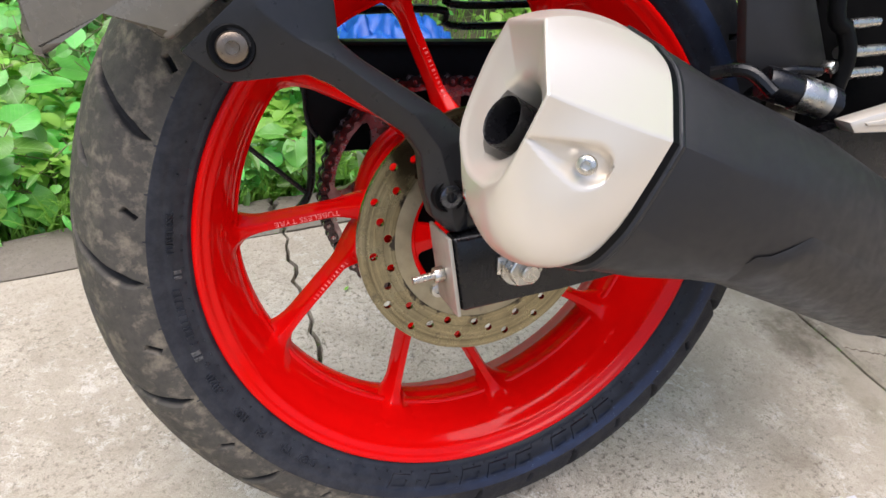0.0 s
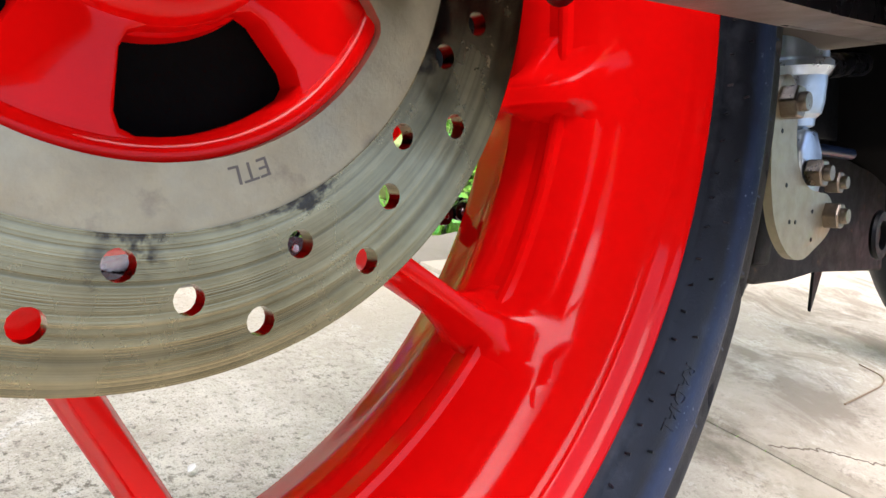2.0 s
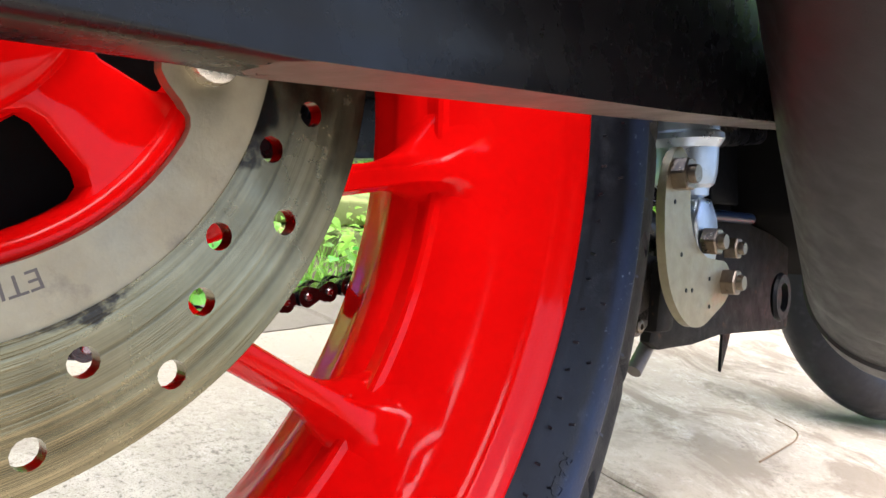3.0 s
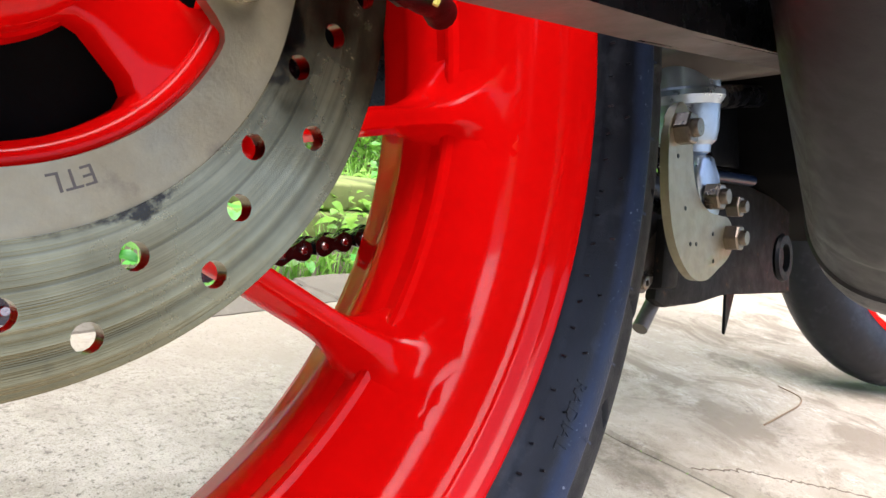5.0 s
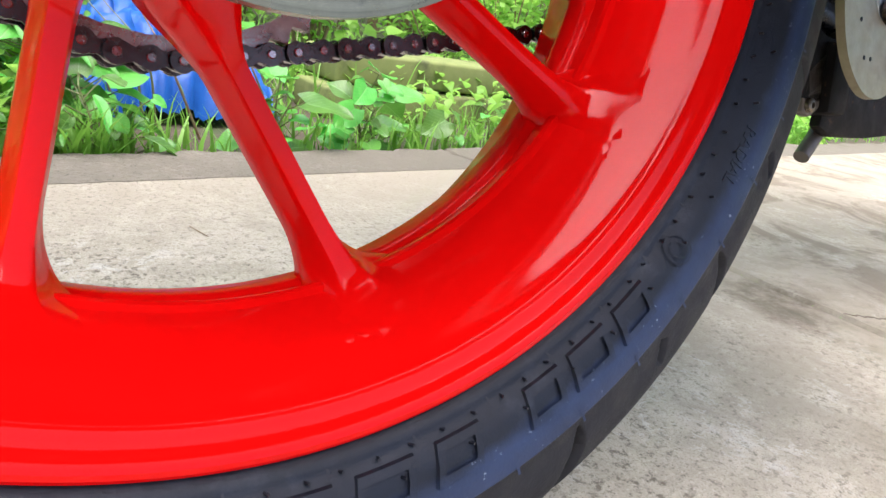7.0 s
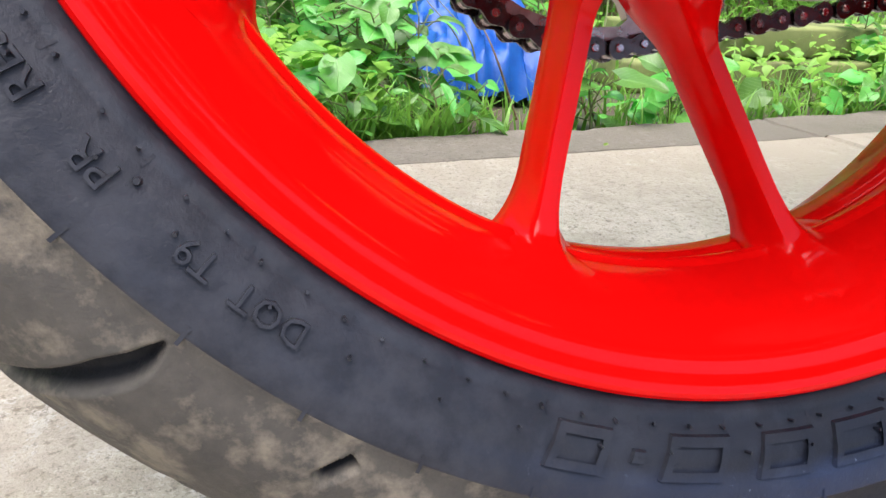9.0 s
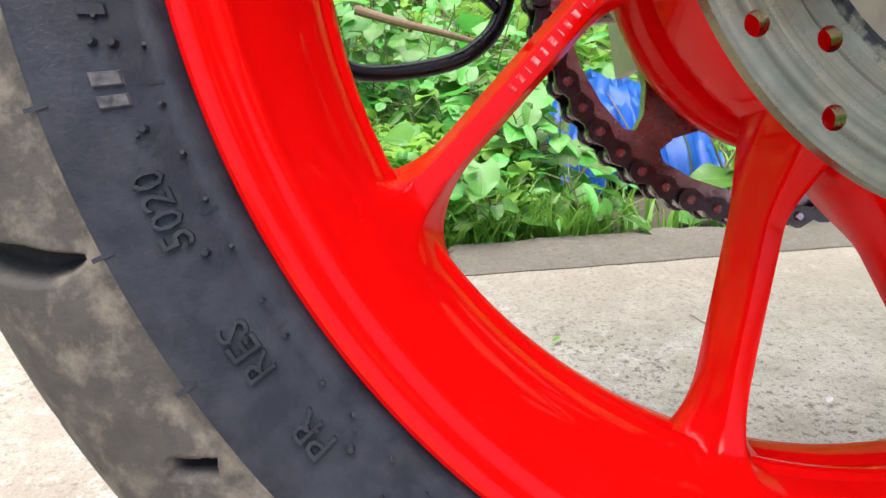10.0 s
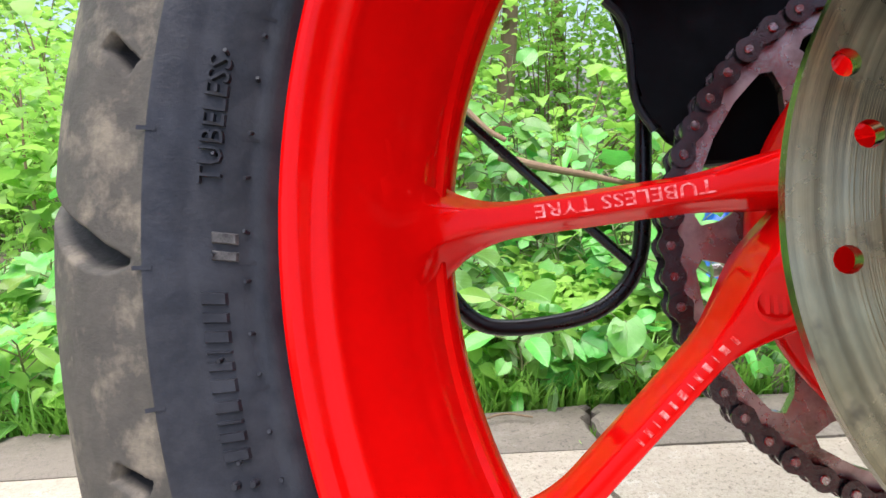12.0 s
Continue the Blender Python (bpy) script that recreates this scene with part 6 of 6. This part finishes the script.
def shrub(x, y, w, h, count, seed):
    r = random.Random(seed)
    root = tagged(new("shrub"), "loose sunlit green shrub with thin brown stems", "shrub", "shrubs behind the paving")
    root.location = (x, y, -0.03)
    tips = []
    for k in range(7):
        a = r.uniform(0, 6.28)
        tip = Vector((math.cos(a) * w * r.uniform(0.2, 0.9), math.sin(a) * w * r.uniform(0.2, 0.9), h * r.uniform(0.6, 1.0)))
        st = bmesh.new()
        tube([(0.02 * math.cos(a), 0.02 * math.sin(a), 0), tip * 0.5 + Vector((r.uniform(-0.05, 0.05), r.uniform(-0.05, 0.05), 0)), tip], 0.006, 6, st, taper=0.002)
        part("stem", st, BARK, root)
        tips.append(tip)
    verts, faces = [], []
    for _ in range(count):
        tip = r.choice(tips)
        t = r.uniform(0.15, 1.05)
        c = tip * t + Vector((r.gauss(0, 0.09), r.gauss(0, 0.09), r.gauss(0, 0.07)))
        broad_leaf(r, c.x, c.y, max(c.z, 0.0), verts, faces)
    me = bpy.data.meshes.new("foliage")
    me.from_pydata(verts, [], faces)
    me.polygons.foreach_set("use_smooth", np.ones(len(faces), bool))
    me.materials.append(FARLEAF)
    ob = new("foliage", me)
    ob.parent = root


rs = random.Random(31)
for i in range(60):
    x = -3.2 + 8.5 * ((i * 0.618) % 1.0)
    y = edge_y(x) + 0.85 + 3.2 * ((i * 0.7549) % 1.0)
    shrub(x, y, rs.uniform(0.25, 0.5), rs.uniform(0.5, 1.3) * (0.6 + 0.25 * (y - 1.2)), 760, 100 + i)


def tree(x, y, h, seed):
    r = random.Random(seed)
    root = tagged(new("tree"), "slim brown tree with airy sunlit green crown", "tree", "trees behind the shrubs")
    root.location = (x, y, -0.05)
    tr = tube([(0, 0, 0), (r.uniform(-0.1, 0.1), 0, h * 0.4), (r.uniform(-0.2, 0.2), r.uniform(-0.2, 0.2), h * 0.75)], 0.05, 10, taper=0.02)
    tips = []
    for k in range(9):
        a = r.uniform(0, 6.28)
        b = Vector((0, 0, h * r.uniform(0.3, 0.7)))
        tip = b + Vector((math.cos(a), math.sin(a), 0.6)) * h * r.uniform(0.15, 0.3)
        tube([b, b.lerp(tip, 0.5) + Vector((0, 0, 0.05)), tip], 0.018, 6, tr, taper=0.006)
        tips.append((b, tip))
    part("trunk", tr, BARK, root)
    verts, faces = [], []
    for _ in range(2600):
        b, tip = r.choice(tips)
        c = b.lerp(tip, r.uniform(0.3, 1.2)) + Vector((r.gauss(0, 0.18), r.gauss(0, 0.18), r.gauss(0, 0.16)))
        n0 = len(verts)
        loose_leaf(r, c.x, c.y, c.z, verts, faces)
        for q in range(n0, len(verts)):
            p = Vector(verts[q])
            verts[q] = tuple(c + (p - c) * 1.8)
    me = bpy.data.meshes.new("crown")
    me.from_pydata(verts, [], faces)
    me.materials.append(FARLEAF)
    ob = new("crown", me)
    ob.parent = root


for i, (x, y, h) in enumerate(((-1.2, 3.6, 3.0), (0.1, 4.6, 3.4), (-0.3, 3.2, 2.6), (1.4, 4.2, 3.2), (2.8, 4.6, 3.0), (4.2, 4.0, 3.4), (-2.6, 4.8, 3.6), (0.8, 6.2, 4.2), (-1.6, 6.5, 4.2), (3.4, 6.6, 4.4))):
    tree(x, y, h, 300 + i)



def far_leaf(r, x, y, z, verts, faces):
    n0 = len(verts)
    loose_leaf(r, x, y, z, verts, faces)
    c = Vector((x, y, z))
    for q in range(n0, len(verts)):
        verts[q] = tuple(c + (Vector(verts[q]) - c) * 3.2)


def hedge(r):
    a = r.uniform(-0.35, 3.5)
    d = r.uniform(6.5, 9.5)
    return math.cos(a) * d, math.sin(a) * d + 0.8


scatter("far_woods", 44000, hedge, (0.0, 6.0), far_leaf, FARLEAF, "dense sunlit green woods in the distance", "woods", 41)

def outer_hedge(r):
    a = r.uniform(-0.35, 3.5)
    d = r.uniform(10.0, 13.0)
    return math.cos(a) * d, math.sin(a) * d + 0.8


def big_leaf(r, x, y, z, verts, faces):
    n0 = len(verts)
    loose_leaf(r, x, y, z, verts, faces)
    c = Vector((x, y, z))
    for q in range(n0, len(verts)):
        verts[q] = tuple(c + (Vector(verts[q]) - c) * 6.0)


scatter("woodland_edge", 26000, outer_hedge, (0.0, 7.5), big_leaf, FARLEAF, "far yellow green woodland behind the trees", "woods", 43)

# blue sheet, mossy blocks and litter
bs = bmesh.new()
nx, ny = 54, 34
gr = [[bs.verts.new((0.125 + 0.30 * i / nx + 0.014 * noise.noise((i * 0.3, j * 0.3, 7)), 0.86 + 0.42 * j / ny + 0.012 * noise.noise((i * 0.45, j * 0.2, 9)),
                     -0.04 + 0.185 * math.sin(math.pi * min(1, 0.10 + i / nx * 0.82)) ** 0.5 * math.sin(math.pi * min(1, 0.004 + 0.86 * j / ny)) ** 0.40
                     + 0.03 * noise.noise((i * 0.22, j * 0.3, 2)) + 0.014 * abs(noise.noise((i * 0.5, j * 0.5, 4))))) for j in range(ny + 1)] for i in range(nx + 1)]
for i in range(nx):
    for j in range(ny):
        bs.faces.new((gr[i][j], gr[i + 1][j], gr[i + 1][j + 1], gr[i][j + 1]))
tagged(part("tarpaulin", bs, BLUE, None, "crumpled bright blue plastic sheet lying among the weeds", 70), category="tarpaulin")
rs = random.Random(77)
for k in range(7):
    x, y = 0.14 + 0.045 * k + rs.uniform(-0.02, 0.02), 0.80 + rs.uniform(-0.05, 0.03)
    tip = (x + rs.uniform(-0.10, 0.10), y + rs.uniform(-0.02, 0.08), rs.uniform(0.10, 0.19))
    tagged(part("weed_stalk", tube([(x, y, -0.035), ((x + tip[0]) / 2 + rs.uniform(-0.02, 0.02), y, tip[2] * 0.55), tip], 0.0022, 6, taper=0.0009), STEM if k % 3 else TWIG, None, "thin bare weed stalk in front of the blue sheet"), category="weed", group="stalks by the sheet")
for x0, x1, z0, z1, y0 in ((0.58, 0.86, -0.03, 0.035, 1.00), (0.87, 1.22, -0.03, 0.035, 1.03), (0.62, 1.05, 0.037, 0.105, 1.05), (1.06, 1.45, 0.037, 0.105, 1.08)):
    b = prism([(x0, z0), (x1, z0 + 0.003), (x1, z1), (x0, z1 - 0.002)], y0, y0 + 0.16, 0.008, 3)
    tagged(part("mossy_block", b, MOSS, None, "moss covered weathered masonry block"), category="block", group="mossy blocks")
tagged(part("twig", tube([(-0.207, 0.89, 0.266), (-0.144, 0.88, 0.249), (-0.072, 0.88, 0.233), (-0.030, 0.885, 0.222), (0.012, 0.90, 0.213)], 0.0074, 10, taper=0.0035), TWIG, None, "dry brown broken twig caught in the weeds"), category="twig")
tagged(part("twig", tube([(-0.290, 0.93, 0.375), (-0.231, 0.90, 0.314), (-0.196, 0.89, 0.291)], 0.0058, 9, taper=0.0040), TWIG, None, "short pale broken twig end among the leaves"), category="twig")
tagged(part("twig", tube([(0.868, -0.004, 0.003), (0.95, -0.006, 0.006), (1.02, -0.003, 0.004), (1.068, 0.01, 0.003), (1.085, 0.045, 0.003)], 0.0013, 7, taper=0.0008), TWIG, None, "thin dry twig lying on the concrete"), category="twig")
tagged(part("twig", tube([(0.103, 0.316, 0.0015), (0.110, 0.289, 0.0015)], 0.00045, 6), TWIG, None, "short thin dark twig on the concrete"), category="twig")
tagged(part("twig", tube([(-0.24, 0.47, 0.004), (-0.20, 0.50, 0.006), (-0.165, 0.50, 0.003)], 0.0012, 6), TWIG, None, "thin pale dry stalk on the paving edge"), category="twig")
for x, y, s, m in ((0.1315, 0.158, 0.0045, PAPER), (-0.037, 0.267, 0.0045, LEAF2), (0.262, 0.49, 0.006, LEAF2)):
    lf = moved(leaf_bm(s * 2, s, "oval", 0.3, -0.1, 5), pose(x, y, 0.004, 6, 0, 40))
    tagged(part("fallen_leaf", lf, m, None, "small fallen leaf fleck on the concrete" if m is not PAPER else "small white scrap on the concrete", 60), category="leaf")
cl = bmesh.new()
nx, ny = 40, 30
cg = []
for i in range(nx + 1):
    row = []
    for j in range(ny + 1):
        u, v = i / nx - 0.5, j / ny - 0.5
        edge = max(0.0, 1 - (abs(2 * u) ** 3 + abs(2 * v) ** 3) ** 0.8)
        z = 0.004 + 0.030 * edge ** 0.45 * (0.7 + 0.5 * noise.noise((u * 7, v * 7, 3))) + 0.004 * noise.noise((u * 30, v * 30, 5))
        row.append(cl.verts.new((0.352 + 0.17 * u + 0.03 * v + 0.012 * noise.noise((v * 9, 1, 0)), -0.262 + 0.12 * v - 0.03 * u + 0.012 * noise.noise((u * 9, 4, 0)), z)))
    cg.append(row)
for i in range(nx):
    for j in range(ny):
        cl.faces.new((cg[i][j], cg[i + 1][j], cg[i + 1][j + 1], cg[i][j + 1]))
tagged(part("cleaning_cloth", cl, CLOTH, None, "crumpled white fleece cleaning cloth with yellow stains on concrete", 80), category="cloth")


def puddle(x, y, rx, ry, turn, seed):
    bm = bmesh.new()
    vs = []
    for k in range(28):
        a = 2 * math.pi * k / 28
        w = 1 + 0.28 * noise.noise((math.cos(a) * 1.6, math.sin(a) * 1.6, seed)) + 0.08 * noise.noise((math.cos(a) * 6, math.sin(a) * 6, seed))
        px, py = rx * w * math.cos(a), ry * w * math.sin(a)
        vs.append(bm.verts.new((x + px * math.cos(turn) - py * math.sin(turn), y + px * math.sin(turn) + py * math.cos(turn), 0.0012)))
    bm.faces.new(vs)
    res = bmesh.ops.extrude_face_region(bm, geom=list(bm.faces))
    bmesh.ops.translate(bm, verts=[v for v in res["geom"] if isinstance(v, bmesh.types.BMVert)], vec=(0, 0, -0.001))
    return bm


tagged(part("oil_stain", puddle(0.165, -0.155, 0.011, 0.006, -0.9, 1.0), DAMP, None, "small dark oil stain on the concrete"), category="stain")
tagged(part("oil_stain", puddle(0.170, -0.172, 0.0045, 0.003, -0.8, 4.0), DAMP, None, "tiny dark oil drop on the concrete"), category="stain")


def joint_strip(r):
    t = r.random() ** 1.4
    return 0.618 + r.gauss(0, 0.006), 0.20 - 0.30 * t


scatter("joint_moss", 420, joint_strip, (0.032, 0.040), blade, GRASS, "tiny green weeds growing in the paving joint", "moss", 51)


def crack_strip(r):
    return -0.102 + r.gauss(0, 0.003), r.uniform(0.15, 0.5)


scatter("crack_weeds", 40, crack_strip, (0.032, 0.042), blade, GRASS, "tiny weeds in the crack", "weeds", 52)


# a hairline crack that leaves the joint
def hairline(points, width, seed):
    r = random.Random(seed)
    line = []
    for p, q in zip(points, points[1:]):
        line += jag(p, q, 14, 0.003, seed)[:-1]
    bm = bmesh.new()
    rows = []
    for k, (x, y) in enumerate(line):
        w = width * r.uniform(0.4, 1.2)
        rows.append([bm.verts.new((x, y - w, 0.0026)), bm.verts.new((x, y + w, 0.0026)), bm.verts.new((x, y + w, 0.0005)), bm.verts.new((x, y - w, 0.0005))])
    for p, q in zip(rows, rows[1:]):
        for k in range(4):
            bm.faces.new((p[k], p[(k + 1) % 4], q[(k + 1) % 4], q[k]))
    return bm


tagged(part("crack", hairline([(0.637, -0.008), (0.690, -0.034), (0.728, -0.077), (0.755, -0.106), (0.80, -0.16)], 0.0011, 77), DAMP, pavement, "dark hairline crack"))
